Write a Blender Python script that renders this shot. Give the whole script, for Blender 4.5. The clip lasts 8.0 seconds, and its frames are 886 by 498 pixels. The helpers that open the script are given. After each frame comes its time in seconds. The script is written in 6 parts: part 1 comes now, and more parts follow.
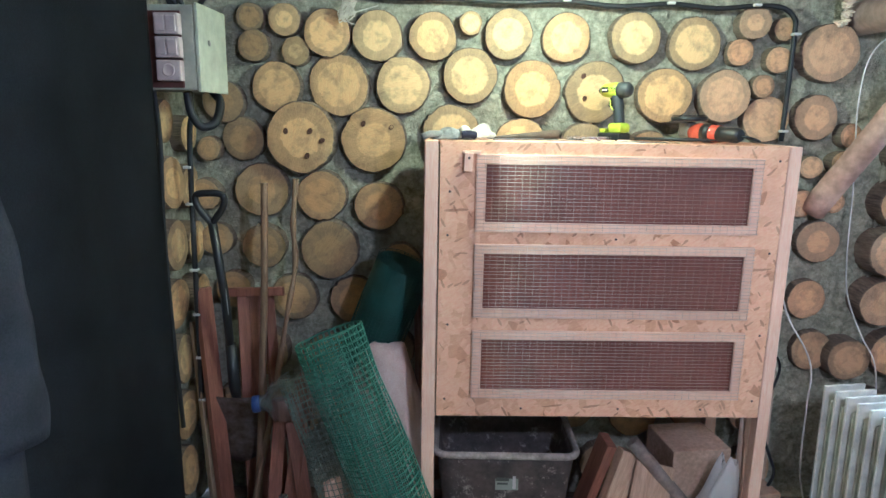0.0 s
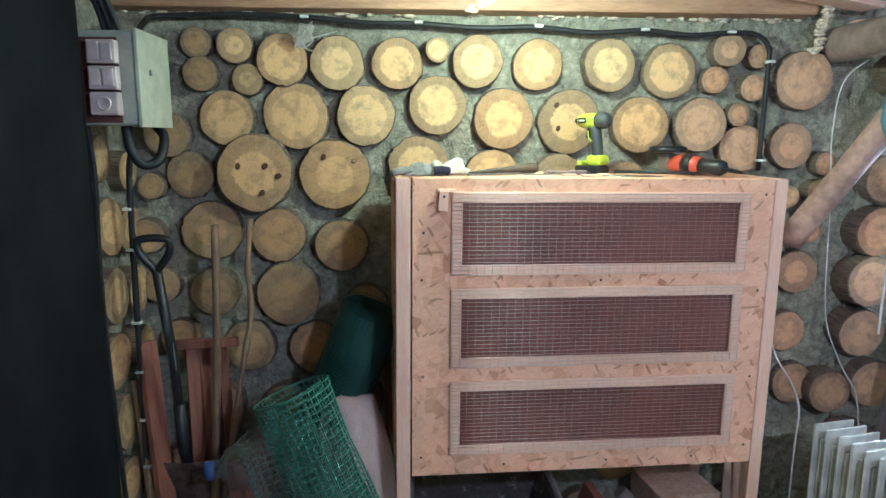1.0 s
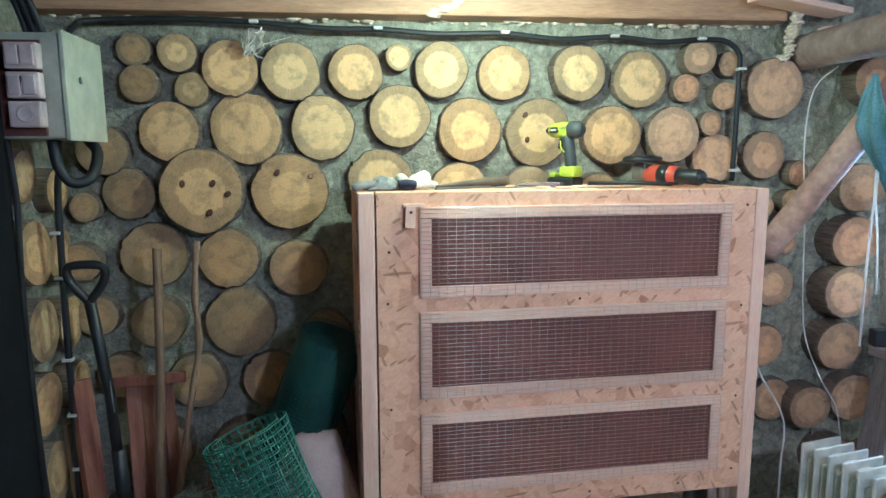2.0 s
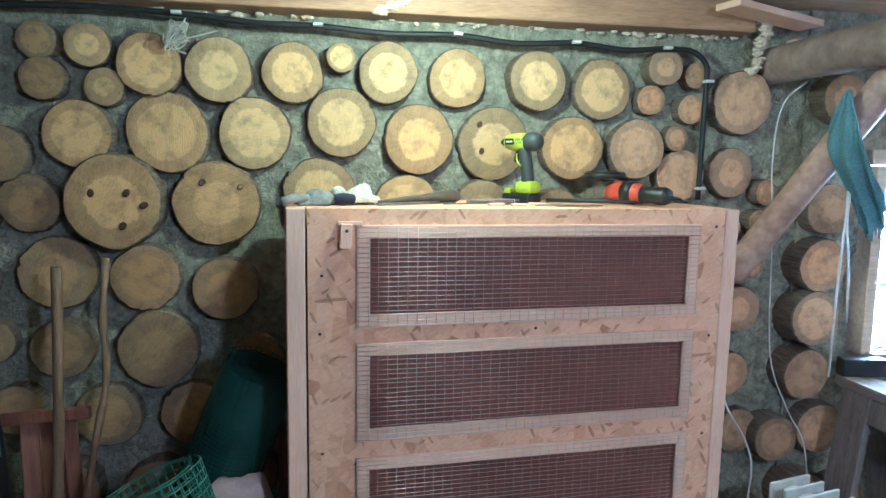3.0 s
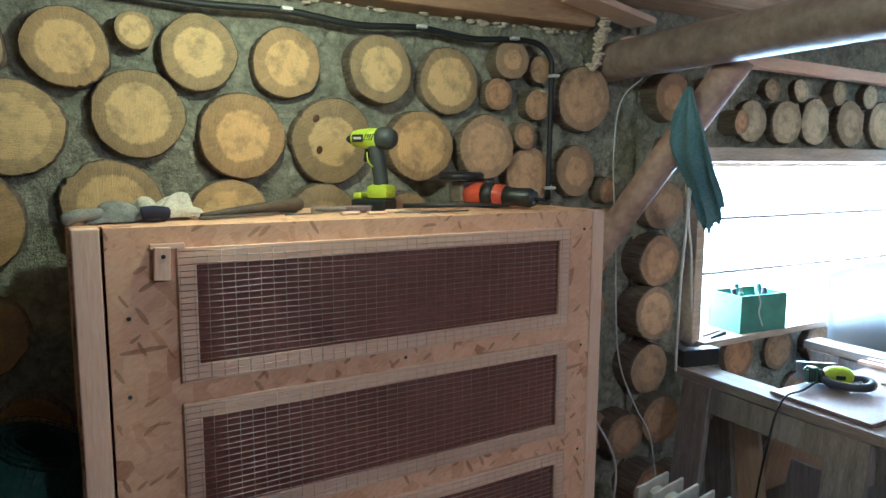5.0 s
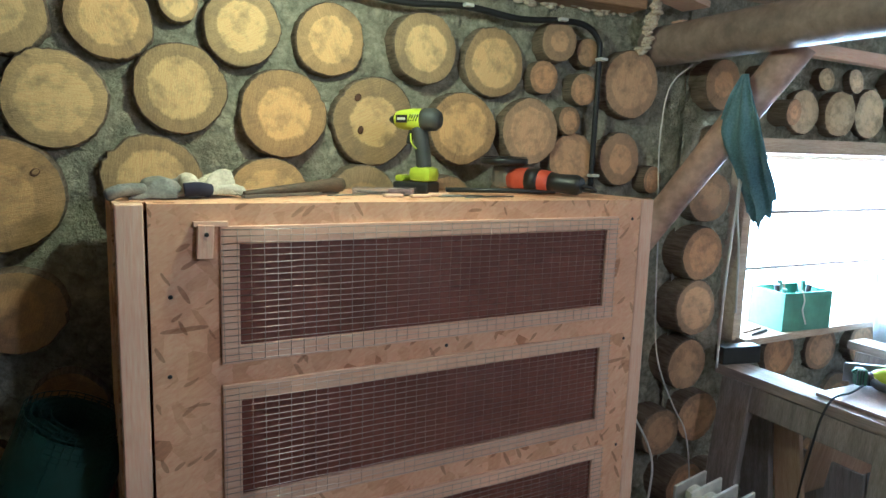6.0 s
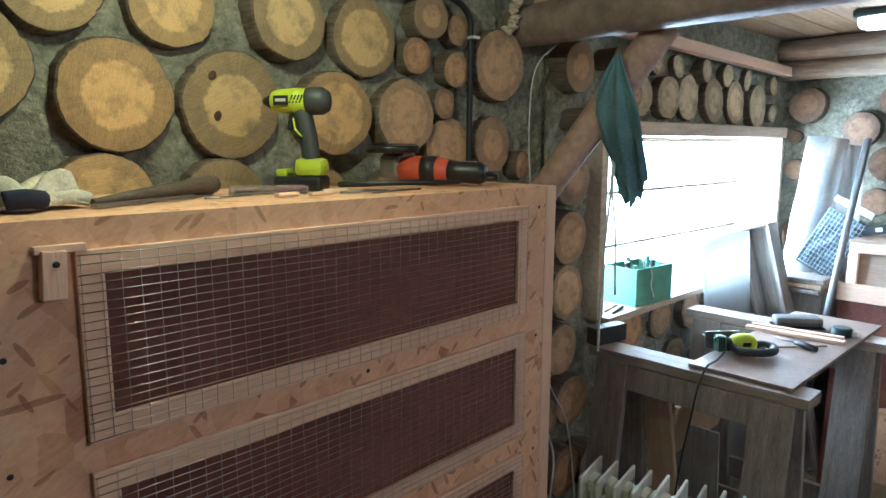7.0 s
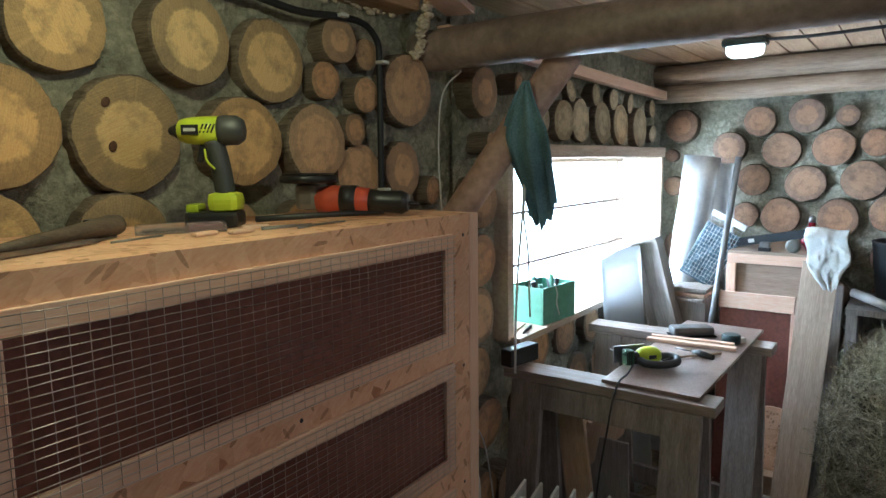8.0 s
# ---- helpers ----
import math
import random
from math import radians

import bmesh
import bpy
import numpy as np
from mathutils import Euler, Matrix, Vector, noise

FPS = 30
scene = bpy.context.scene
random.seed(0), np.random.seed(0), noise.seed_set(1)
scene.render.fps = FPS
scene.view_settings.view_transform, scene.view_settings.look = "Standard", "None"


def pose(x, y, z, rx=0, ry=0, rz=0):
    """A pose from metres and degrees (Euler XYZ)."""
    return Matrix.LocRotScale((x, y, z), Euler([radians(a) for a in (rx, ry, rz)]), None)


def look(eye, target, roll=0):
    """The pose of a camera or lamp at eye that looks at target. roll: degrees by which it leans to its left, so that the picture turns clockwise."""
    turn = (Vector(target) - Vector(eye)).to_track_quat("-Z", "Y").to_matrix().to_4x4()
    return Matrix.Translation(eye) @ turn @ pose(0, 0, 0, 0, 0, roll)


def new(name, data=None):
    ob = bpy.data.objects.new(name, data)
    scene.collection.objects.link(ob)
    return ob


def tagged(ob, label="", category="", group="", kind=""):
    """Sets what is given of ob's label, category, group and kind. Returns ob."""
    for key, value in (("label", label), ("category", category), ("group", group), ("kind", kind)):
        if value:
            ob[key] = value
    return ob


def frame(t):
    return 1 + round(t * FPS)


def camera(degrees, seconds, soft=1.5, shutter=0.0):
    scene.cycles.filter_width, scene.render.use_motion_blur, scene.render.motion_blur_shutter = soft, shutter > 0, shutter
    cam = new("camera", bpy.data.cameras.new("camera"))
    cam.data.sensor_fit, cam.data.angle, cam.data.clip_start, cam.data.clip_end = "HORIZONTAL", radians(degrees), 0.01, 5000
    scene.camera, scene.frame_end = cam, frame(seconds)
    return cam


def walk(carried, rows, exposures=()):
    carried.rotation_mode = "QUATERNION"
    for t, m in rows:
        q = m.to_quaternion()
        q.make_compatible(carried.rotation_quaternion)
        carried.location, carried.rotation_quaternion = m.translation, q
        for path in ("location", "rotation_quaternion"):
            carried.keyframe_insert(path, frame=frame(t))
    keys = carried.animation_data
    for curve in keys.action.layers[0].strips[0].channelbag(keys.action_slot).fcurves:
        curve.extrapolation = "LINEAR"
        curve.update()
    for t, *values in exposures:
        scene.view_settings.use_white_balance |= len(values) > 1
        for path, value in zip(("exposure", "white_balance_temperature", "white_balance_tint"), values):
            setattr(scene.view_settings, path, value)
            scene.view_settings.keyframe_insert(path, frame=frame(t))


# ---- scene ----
cam = camera(68.2, 8.0)
PATH = [
    (0, (0.245, 0.212, 1.696), (0.212, 2.173, 1.301), 0.6),
    (0.5, (0.201, 0.309, 1.745), (0.215, 2.276, 1.383), 0.1),
    (1, (0.162, 0.409, 1.751), (0.287, 2.375, 1.407), 0.1),
    (2.3, (0.143, 0.642, 1.72), (0.408, 2.605, 1.441), -0.6),
    (2.5, (0.178, 0.696, 1.735), (0.441, 2.658, 1.449), -0.2),
    (3, (0.224, 0.772, 1.732), (0.596, 2.72, 1.474), 0.6),
    (3.5, (0.253, 0.848, 1.734), (0.807, 2.751, 1.471), 0.4),
    (4, (0.237, 0.959, 1.733), (1.052, 2.77, 1.496), -0.3),
    (4.2, (0.227, 0.996, 1.731), (1.132, 2.765, 1.499), -0.5),
    (5.5, (0.162, 1.131, 1.734), (1.102, 2.875, 1.46), 0.1),
    (6, (0.156, 1.164, 1.726), (1.033, 2.936, 1.427), 1.4),
    (6.5, (0.122, 1.307, 1.699), (1.293, 2.903, 1.416), 1.6),
    (7, (0.081, 1.493, 1.712), (1.454, 2.911, 1.395), -0.1),
    (7.5, (0.045, 1.586, 1.728), (1.512, 2.906, 1.405), -1.0),
    (8, (0.063, 1.596, 1.734), (1.669, 2.758, 1.47), -0.9),
]
walk(cam, [(t, look(eye, target, roll)) for t, eye, target, roll in PATH],
     exposures=[(0.0, 2.1, 4300, 8), (1.0, 1.85, 4250, 6), (2.5, 1.8, 4050, 3), (3.5, 1.38, 4000, 2), (4.2, 0.97, 4250, 3), (5.5, 0.6, 4650, 5), (6.0, 0.9, 4650, 4), (6.5, 0.72, 4700, 3), (7.0, 0.42, 4900, 4), (7.5, 0.12, 5200, 6), (8.0, -0.16, 5250, 7)])

# ---- light ----
world = bpy.data.worlds.new("overcast_sky")
scene.world = world
world.use_nodes = True
wn = world.node_tree.nodes
sky = wn.new("ShaderNodeTexSky")
sky.sky_type, sky.sun_disc, sky.sun_elevation, sky.sun_rotation = "NISHITA", False, radians(40), radians(20)
wn["Background"].inputs["Strength"].default_value = 0.12
world.node_tree.links.new(sky.outputs["Color"], wn["Background"].inputs["Color"])


def area_lamp(name, m, sx, sy, watts, color, spread=180):
    data = bpy.data.lights.new(name, "AREA")
    data.shape, data.size, data.size_y, data.energy, data.color, data.spread = "RECTANGLE", sx, sy, watts, color, radians(spread)
    ob = new(name, data)
    ob.matrix_world = m
    return ob


def bulb_lamp(name, place, watts, color, radius=0.05):
    data = bpy.data.lights.new(name, "POINT")
    data.energy, data.color, data.shadow_soft_size = watts, color, radius
    ob = new(name, data)
    ob.location = place
    return ob


area_lamp("window_daylight", pose(3.23, 3.33, 1.39, -90, 0, 0), 2.2, 1.0, 142, (0.84, 0.94, 1.0))
bulb_lamp("near_bay_bulb", (0.56, 2.33, 2.17), 9.3, (1.0, 0.94, 0.48), 0.025)
# Unseen fill added behind the camera for the hutch front and low clutter.
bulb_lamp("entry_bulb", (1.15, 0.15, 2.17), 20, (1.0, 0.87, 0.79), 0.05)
bulb_lamp("far_bay_bulb", (3.56, 2.31, 2.165), 1.0, (0.92, 1.0, 0.95), 0.04)


# ---- materials ----
def mat(name, rough=0.7, metal=0.0):
    m = bpy.data.materials.new(name)
    m.use_nodes = True
    b = m.node_tree.nodes["Principled BSDF"]
    b.inputs["Roughness"].default_value, b.inputs["Metallic"].default_value = rough, metal
    return m, m.node_tree.nodes, m.node_tree.links, b


def node(ns, kind, **values):
    n = ns.new("ShaderNode" + kind)
    for key, value in values.items():
        n.inputs[key.replace("_", " ")].default_value = value
    return n


def ramp(ns, ls, source, stops):
    r = ns.new("ShaderNodeValToRGB")
    while len(r.color_ramp.elements) < len(stops):
        r.color_ramp.elements.new(0.5)
    for e, (at, c) in zip(r.color_ramp.elements, stops):
        e.position, e.color = at, (*c, 1)
    ls.new(source, r.inputs["Fac"])
    return r.outputs["Color"]


def blend(ns, ls, fac, a, b, mode="MIX"):
    n = ns.new("ShaderNodeMix")
    n.data_type, n.blend_type = "RGBA", mode
    for socket, value in ((n.inputs[0], fac), (n.inputs[6], a), (n.inputs[7], b)):
        if isinstance(value, bpy.types.NodeSocket):
            ls.new(value, socket)
        elif isinstance(value, tuple):
            socket.default_value = (*value, 1)
        else:
            socket.default_value = value
    return n.outputs[2]


def calc(ns, ls, op, a, b=0.5, c=0.0):
    n = ns.new("ShaderNodeMath")
    n.operation = op
    for socket, value in zip(n.inputs, (a, b, c)):
        if isinstance(value, bpy.types.NodeSocket):
            ls.new(value, socket)
        else:
            socket.default_value = value
    return n.outputs[0]


def coords(ns, ls, scale=(1, 1, 1), rot=(0, 0, 0), kind="Object", shift=None):
    tc = ns.new("ShaderNodeTexCoord")
    mp = ns.new("ShaderNodeMapping")
    mp.inputs["Scale"].default_value, mp.inputs["Rotation"].default_value = scale, [radians(a) for a in rot]
    ls.new(tc.outputs[kind], mp.inputs["Vector"])
    if shift is not None:
        ls.new(shift, mp.inputs["Location"])
    return mp.outputs["Vector"]


def bump(ns, ls, b, height, strength=0.3, distance=0.01):
    n = ns.new("ShaderNodeBump")
    n.inputs["Strength"].default_value, n.inputs["Distance"].default_value = strength, distance
    ls.new(height, n.inputs["Height"])
    ls.new(n.outputs["Normal"], b.inputs["Normal"])


def noise_tex(ns, ls, vec, scale, detail=4, rough=0.6):
    n = node(ns, "TexNoise", Scale=scale, Detail=detail, Roughness=rough)
    ls.new(vec, n.inputs["Vector"])
    return n.outputs["Fac"]


def rand_shift(ns, ls):
    info = ns.new("ShaderNodeObjectInfo")
    c = ns.new("ShaderNodeCombineXYZ")
    ls.new(calc(ns, ls, "MULTIPLY", info.outputs["Random"], 37.0), c.inputs[0])
    ls.new(calc(ns, ls, "MULTIPLY", info.outputs["Random"], 91.0), c.inputs[1])
    return c.outputs[0], info.outputs["Random"]


def rough_surface(name, dark, light, scale=8, rough=0.8, metal=0.0, bump_d=0.004, fine=60, strength=0.4, wear=None):
    """A plain surface with blotches at one scale and grain at a finer one."""
    m, ns, ls, b = mat(name, rough, metal)
    shift, _ = rand_shift(ns, ls)
    vec = coords(ns, ls, shift=shift)
    big, small = noise_tex(ns, ls, vec, scale), noise_tex(ns, ls, vec, fine, 3)
    c = ramp(ns, ls, big, ((0.3, dark), (0.7, light)))
    c = blend(ns, ls, 0.45, c, ramp(ns, ls, small, ((0.3, (0.25, 0.25, 0.25)), (0.7, (0.75, 0.75, 0.75)))), "OVERLAY")
    if wear:
        c = blend(ns, ls, ramp(ns, ls, noise_tex(ns, ls, vec, scale * 1.7, 8, 0.75), ((0.56, (0, 0, 0)), (0.68, (1, 1, 1)))), c, wear)
    ls.new(c, b.inputs["Base Color"])
    bump(ns, ls, b, blend(ns, ls, 0.4, big, small), strength, bump_d)
    return m


def wood(name, dark, light, along=(1, 14, 14), scale=4.0, rough=0.65, strength=0.25):
    """Sawn timber with its grain along the axis whose factor is small."""
    m, ns, ls, b = mat(name, rough)
    shift, rnd = rand_shift(ns, ls)
    vec = coords(ns, ls, along, shift=shift)
    g = noise_tex(ns, ls, vec, scale, 6, 0.65)
    fine = noise_tex(ns, ls, coords(ns, ls, tuple(a * 6 for a in along), shift=shift), scale, 3)
    c = ramp(ns, ls, g, ((0.28, dark), (0.72, light)))
    c = blend(ns, ls, 0.35, c, ramp(ns, ls, fine, ((0.3, (0.2, 0.2, 0.2)), (0.7, (0.8, 0.8, 0.8)))), "OVERLAY")
    stain = noise_tex(ns, ls, coords(ns, ls, shift=shift), 3.5, 4)
    c = blend(ns, ls, ramp(ns, ls, stain, ((0.5, (0, 0, 0)), (0.8, (0.5, 0.5, 0.5)))), c, dark)
    c = blend(ns, ls, 1.0, c, ramp(ns, ls, rnd, ((0, (0.8, 0.8, 0.8)), (1, (1.0, 1.0, 1.0)))), "MULTIPLY")
    ls.new(c, b.inputs["Base Color"])
    bump(ns, ls, b, blend(ns, ls, 0.5, g, fine), strength, 0.003)
    return m


def log_end_material(name, heart, sap, rim):
    """The sawn face of a round log: heartwood, darker sapwood, rings, radial checks and saw marks."""
    m, ns, ls, b = mat(name, 0.78)
    shift, rnd = rand_shift(ns, ls)
    tc = ns.new("ShaderNodeTexCoord")
    sep = ns.new("ShaderNodeSeparateXYZ")
    ls.new(tc.outputs["Object"], sep.inputs[0])
    flat = ns.new("ShaderNodeCombineXYZ")
    ls.new(sep.outputs[0], flat.inputs[0]), ls.new(sep.outputs[1], flat.inputs[1])
    length = ns.new("ShaderNodeVectorMath")
    length.operation = "LENGTH"
    ls.new(flat.outputs[0], length.inputs[0])
    norm = ns.new("ShaderNodeVectorMath")
    norm.operation = "NORMALIZE"
    ls.new(flat.outputs[0], norm.inputs[0])
    local = coords(ns, ls, shift=shift)
    wob = noise_tex(ns, ls, local, 2.6, 3)
    radial_add = ns.new("ShaderNodeVectorMath")
    ls.new(norm.outputs[0], radial_add.inputs[0]), ls.new(shift, radial_add.inputs[1])
    radial = noise_tex(ns, ls, radial_add.outputs[0], 9.0, 5, 0.7)
    r = calc(ns, ls, "MULTIPLY_ADD", calc(ns, ls, "SUBTRACT", wob, 0.5), 0.24, length.outputs["Value"])
    r = calc(ns, ls, "MULTIPLY_ADD", calc(ns, ls, "SUBTRACT", radial, 0.5), 0.15, r)
    size = calc(ns, ls, "MULTIPLY_ADD", rnd, 0.26, 0.46)
    step = ns.new("ShaderNodeMapRange")
    step.interpolation_type = "SMOOTHSTEP"
    ls.new(r, step.inputs["Value"])
    ls.new(size, step.inputs["From Min"])
    ls.new(calc(ns, ls, "ADD", size, 0.07), step.inputs["From Max"])
    edge = ns.new("ShaderNodeMapRange")
    edge.interpolation_type = "SMOOTHSTEP"
    ls.new(r, edge.inputs["Value"])
    edge.inputs["From Min"].default_value, edge.inputs["From Max"].default_value = 0.94, 1.08
    contrast = calc(ns, ls, "FRACT", calc(ns, ls, "MULTIPLY", rnd, 17.3))
    contrast = calc(ns, ls, "MULTIPLY_ADD", contrast, 0.58, 0.42)
    c = blend(ns, ls, calc(ns, ls, "MULTIPLY", step.outputs["Result"], contrast), heart, sap)
    c = blend(ns, ls, edge.outputs["Result"], c, rim)
    rings = calc(ns, ls, "SINE", calc(ns, ls, "MULTIPLY", r, 95.0))
    rings = calc(ns, ls, "MULTIPLY_ADD", rings, 0.5, 0.5)
    c = blend(ns, ls, 0.07, c, blend(ns, ls, rings, (0.2, 0.2, 0.2), (0.8, 0.8, 0.8)), "OVERLAY")
    grain = noise_tex(ns, ls, local, 34, 4, 0.7)
    c = blend(ns, ls, 0.24, c, ramp(ns, ls, grain, ((0.3, (0.22, 0.22, 0.22)), (0.7, (0.78, 0.78, 0.78)))), "OVERLAY")
    saw = noise_tex(ns, ls, coords(ns, ls, (3, 46, 1), (0, 0, 24), shift=shift), 1.0, 3)
    c = blend(ns, ls, 0.22, c, ramp(ns, ls, saw, ((0.35, (0.2, 0.2, 0.2)), (0.65, (0.8, 0.8, 0.8)))), "OVERLAY")
    stain = noise_tex(ns, ls, local, 1.9, 7, 0.7)
    c = blend(ns, ls, ramp(ns, ls, stain, ((0.47, (0, 0, 0)), (0.72, (0.85, 0.85, 0.85)))), c, rim)
    streak = noise_tex(ns, ls, radial_add.outputs[0], 14.0, 6, 0.8)
    outer = calc(ns, ls, "MULTIPLY", step.outputs["Result"], 0.27)
    c = blend(ns, ls, outer, c, ramp(ns, ls, streak, ((0.3, (0.16, 0.16, 0.16)), (0.7, (0.84, 0.84, 0.84)))), "OVERLAY")
    check = calc(ns, ls, "MULTIPLY", calc(ns, ls, "GREATER_THAN", radial, 0.70), calc(ns, ls, "GREATER_THAN", r, 0.25))
    c = blend(ns, ls, calc(ns, ls, "MULTIPLY", check, 0.55), c, (0.05, 0.03, 0.018))
    tone = calc(ns, ls, "FRACT", calc(ns, ls, "MULTIPLY", rnd, 7.7))
    c = blend(ns, ls, 1.0, c, ramp(ns, ls, tone, ((0, (0.72, 0.68, 0.62)), (0.5, (1, 0.97, 0.92)), (1, (0.95, 0.82, 0.70)))), "MULTIPLY")
    ls.new(c, b.inputs["Base Color"])
    h = blend(ns, ls, 0.5, saw, grain)
    bump(ns, ls, b, blend(ns, ls, check, h, (0, 0, 0)), 0.5, 0.006)
    return m


def mortar_material(name):
    """Hand-thrown lime mortar: lumps, pits, trowel ridges and hairline cracks."""
    m, ns, ls, b = mat(name, 0.95)
    vec = coords(ns, ls)
    big, mid, fine = noise_tex(ns, ls, vec, 6, 5), noise_tex(ns, ls, vec, 30, 8, 0.78), noise_tex(ns, ls, vec, 110, 3)
    v = node(ns, "TexVoronoi", Scale=17.0)
    v.feature = "DISTANCE_TO_EDGE"
    warp = ns.new("ShaderNodeVectorMath")
    warp.operation = "MULTIPLY_ADD"
    wn_ = node(ns, "TexNoise", Scale=11.0, Detail=4.0)
    ls.new(vec, wn_.inputs["Vector"])
    ls.new(wn_.outputs["Color"], warp.inputs[0]), ls.new(vec, warp.inputs[2])
    warp.inputs[1].default_value = (0.09, 0.09, 0.09)
    ls.new(warp.outputs[0], v.inputs["Vector"])
    crack = ramp(ns, ls, v.outputs["Distance"], ((0.0, (0, 0, 0)), (0.14, (1, 1, 1))))
    c = ramp(ns, ls, mid, ((0.28, (0.18, 0.17, 0.125)), (0.47, (0.38, 0.36, 0.275)), (0.66, (0.62, 0.585, 0.465))))
    c = blend(ns, ls, 0.5, c, ramp(ns, ls, big, ((0.3, (0.25, 0.25, 0.24)), (0.7, (0.72, 0.74, 0.70)))), "OVERLAY")
    patch = ramp(ns, ls, big, ((0.5, (0, 0, 0)), (0.6, (0.4, 0.4, 0.4))))
    c = blend(ns, ls, blend(ns, ls, crack, patch, (0, 0, 0)), c, (0.07, 0.07, 0.06))
    ls.new(c, b.inputs["Base Color"])
    ridge = noise_tex(ns, ls, coords(ns, ls, (1, 1, 2.2)), 15, 7, 0.75)
    h = blend(ns, ls, 0.3, blend(ns, ls, 0.55, mid, ridge), fine)
    bump(ns, ls, b, h, 1.0, 0.05)
    return m


def flakes(ns, ls, scale, rot, shift):
    """Coordinates turned first and stretched after, so that flakes lie in their own direction."""
    turned = coords(ns, ls, (1, 1, 1), rot, shift=shift)
    warp = node(ns, "TexNoise", Scale=7.0, Detail=2.0)
    ls.new(turned, warp.inputs["Vector"])
    add = ns.new("ShaderNodeVectorMath")
    add.operation = "MULTIPLY_ADD"
    ls.new(warp.outputs["Color"], add.inputs[0]), ls.new(turned, add.inputs[2])
    add.inputs[1].default_value = (0.03, 0.03, 0.03)
    st = ns.new("ShaderNodeMapping")
    st.inputs["Scale"].default_value = scale
    ls.new(add.outputs[0], st.inputs["Vector"])
    return st.outputs["Vector"]


def strand_board(name, tint=(1, 1, 1), rough=0.72):
    """Oriented strand board: flakes lying in three directions, some dark, over a pale pressed ground."""
    m, ns, ls, b = mat(name, rough)
    shift, _ = rand_shift(ns, ls)
    warp = noise_tex(ns, ls, coords(ns, ls, shift=shift), 4.0, 2)
    layers, heights = [], []
    for rot, scale in (((0, 8, 10), (6, 24, 30)), ((0, 62, 35), (7, 26, 32)), ((0, -48, -30), (6, 23, 34)), ((0, 88, 90), (7, 25, 30))):
        v = node(ns, "TexVoronoi", Scale=1.0)
        ls.new(flakes(ns, ls, scale, rot, shift), v.inputs["Vector"])
        sep = ns.new("ShaderNodeSeparateColor")
        ls.new(v.outputs["Color"], sep.inputs[0])
        layers.append(ramp(ns, ls, sep.outputs[0], ((0.0, (0.40, 0.18, 0.085)), (0.045, (0.62, 0.34, 0.195)), (0.3, (0.73, 0.43, 0.26)), (0.75, (0.79, 0.49, 0.31)), (1.0, (0.66, 0.37, 0.22)))))
        heights.append((v.outputs["Distance"], sep.outputs[1]))
    c = layers[0]
    for layer, (_, pick) in zip(layers[1:], heights[1:]):
        c = blend(ns, ls, calc(ns, ls, "GREATER_THAN", pick, 0.56), c, layer)
    for rot, cut in (((0, 35, 20), 0.93), ((0, -62, -15), 0.935), ((0, 5, 8), 0.94)):
        dark = node(ns, "TexVoronoi", Scale=1.0)
        ls.new(flakes(ns, ls, (7, 75, 90), rot, shift), dark.inputs["Vector"])
        dsep = ns.new("ShaderNodeSeparateColor")
        ls.new(dark.outputs["Color"], dsep.inputs[0])
        spot = calc(ns, ls, "MULTIPLY", calc(ns, ls, "GREATER_THAN", dsep.outputs[2], cut), calc(ns, ls, "LESS_THAN", dark.outputs["Distance"], 0.42))
        c = blend(ns, ls, calc(ns, ls, "MULTIPLY", spot, 0.65), c, (0.24, 0.095, 0.04))
    c = blend(ns, ls, ramp(ns, ls, warp, ((0.4, (0, 0, 0)), (0.75, (0.45, 0.45, 0.45)))), c, (0.72, 0.465, 0.305))
    fibre = noise_tex(ns, ls, flakes(ns, ls, (30, 160, 160), (0, 30, 15), shift), 1.0, 4, 0.7)
    c = blend(ns, ls, 0.4, c, ramp(ns, ls, fibre, ((0.3, (0.28, 0.28, 0.28)), (0.7, (0.74, 0.74, 0.74)))), "OVERLAY")
    c = blend(ns, ls, 1.0, c, tint, "MULTIPLY")
    ls.new(c, b.inputs["Base Color"])
    bump(ns, ls, b, blend(ns, ls, 0.5, heights[0][0], heights[1][0]), 0.25, 0.002)
    return m


def plain(name, color, rough=0.5, metal=0.0, grain=0.15):
    m, ns, ls, b = mat(name, rough, metal)
    vec = coords(ns, ls)
    big, n = noise_tex(ns, ls, vec, 14, 4), noise_tex(ns, ls, vec, 90, 3)
    lo = tuple(c * (1 - grain * 2) for c in color)
    c = blend(ns, ls, ramp(ns, ls, big, ((0.35, (0, 0, 0)), (0.7, (1, 1, 1)))), lo, color)
    ls.new(c, b.inputs["Base Color"])
    ls.new(calc(ns, ls, "MULTIPLY_ADD", n, 0.25, rough - 0.12), b.inputs["Roughness"])
    bump(ns, ls, b, n, 0.12, 0.002)
    return m


def clear(name, color, rough, alpha_mix=0.0, ior=1.45):
    m, ns, ls, b = mat(name, rough)
    b.inputs["Base Color"].default_value = (*color, 1)
    b.inputs["Transmission Weight"].default_value, b.inputs["IOR"].default_value = 1.0 - alpha_mix, ior
    bump(ns, ls, b, noise_tex(ns, ls, coords(ns, ls), 18, 4), 0.35, 0.004)
    return m


def glow(name, color, strength):
    m, ns, ls, b = mat(name, 0.4)
    b.inputs["Base Color"].default_value = (*color, 1)
    b.inputs["Emission Color"].default_value, b.inputs["Emission Strength"].default_value = (*color, 1), strength
    return m


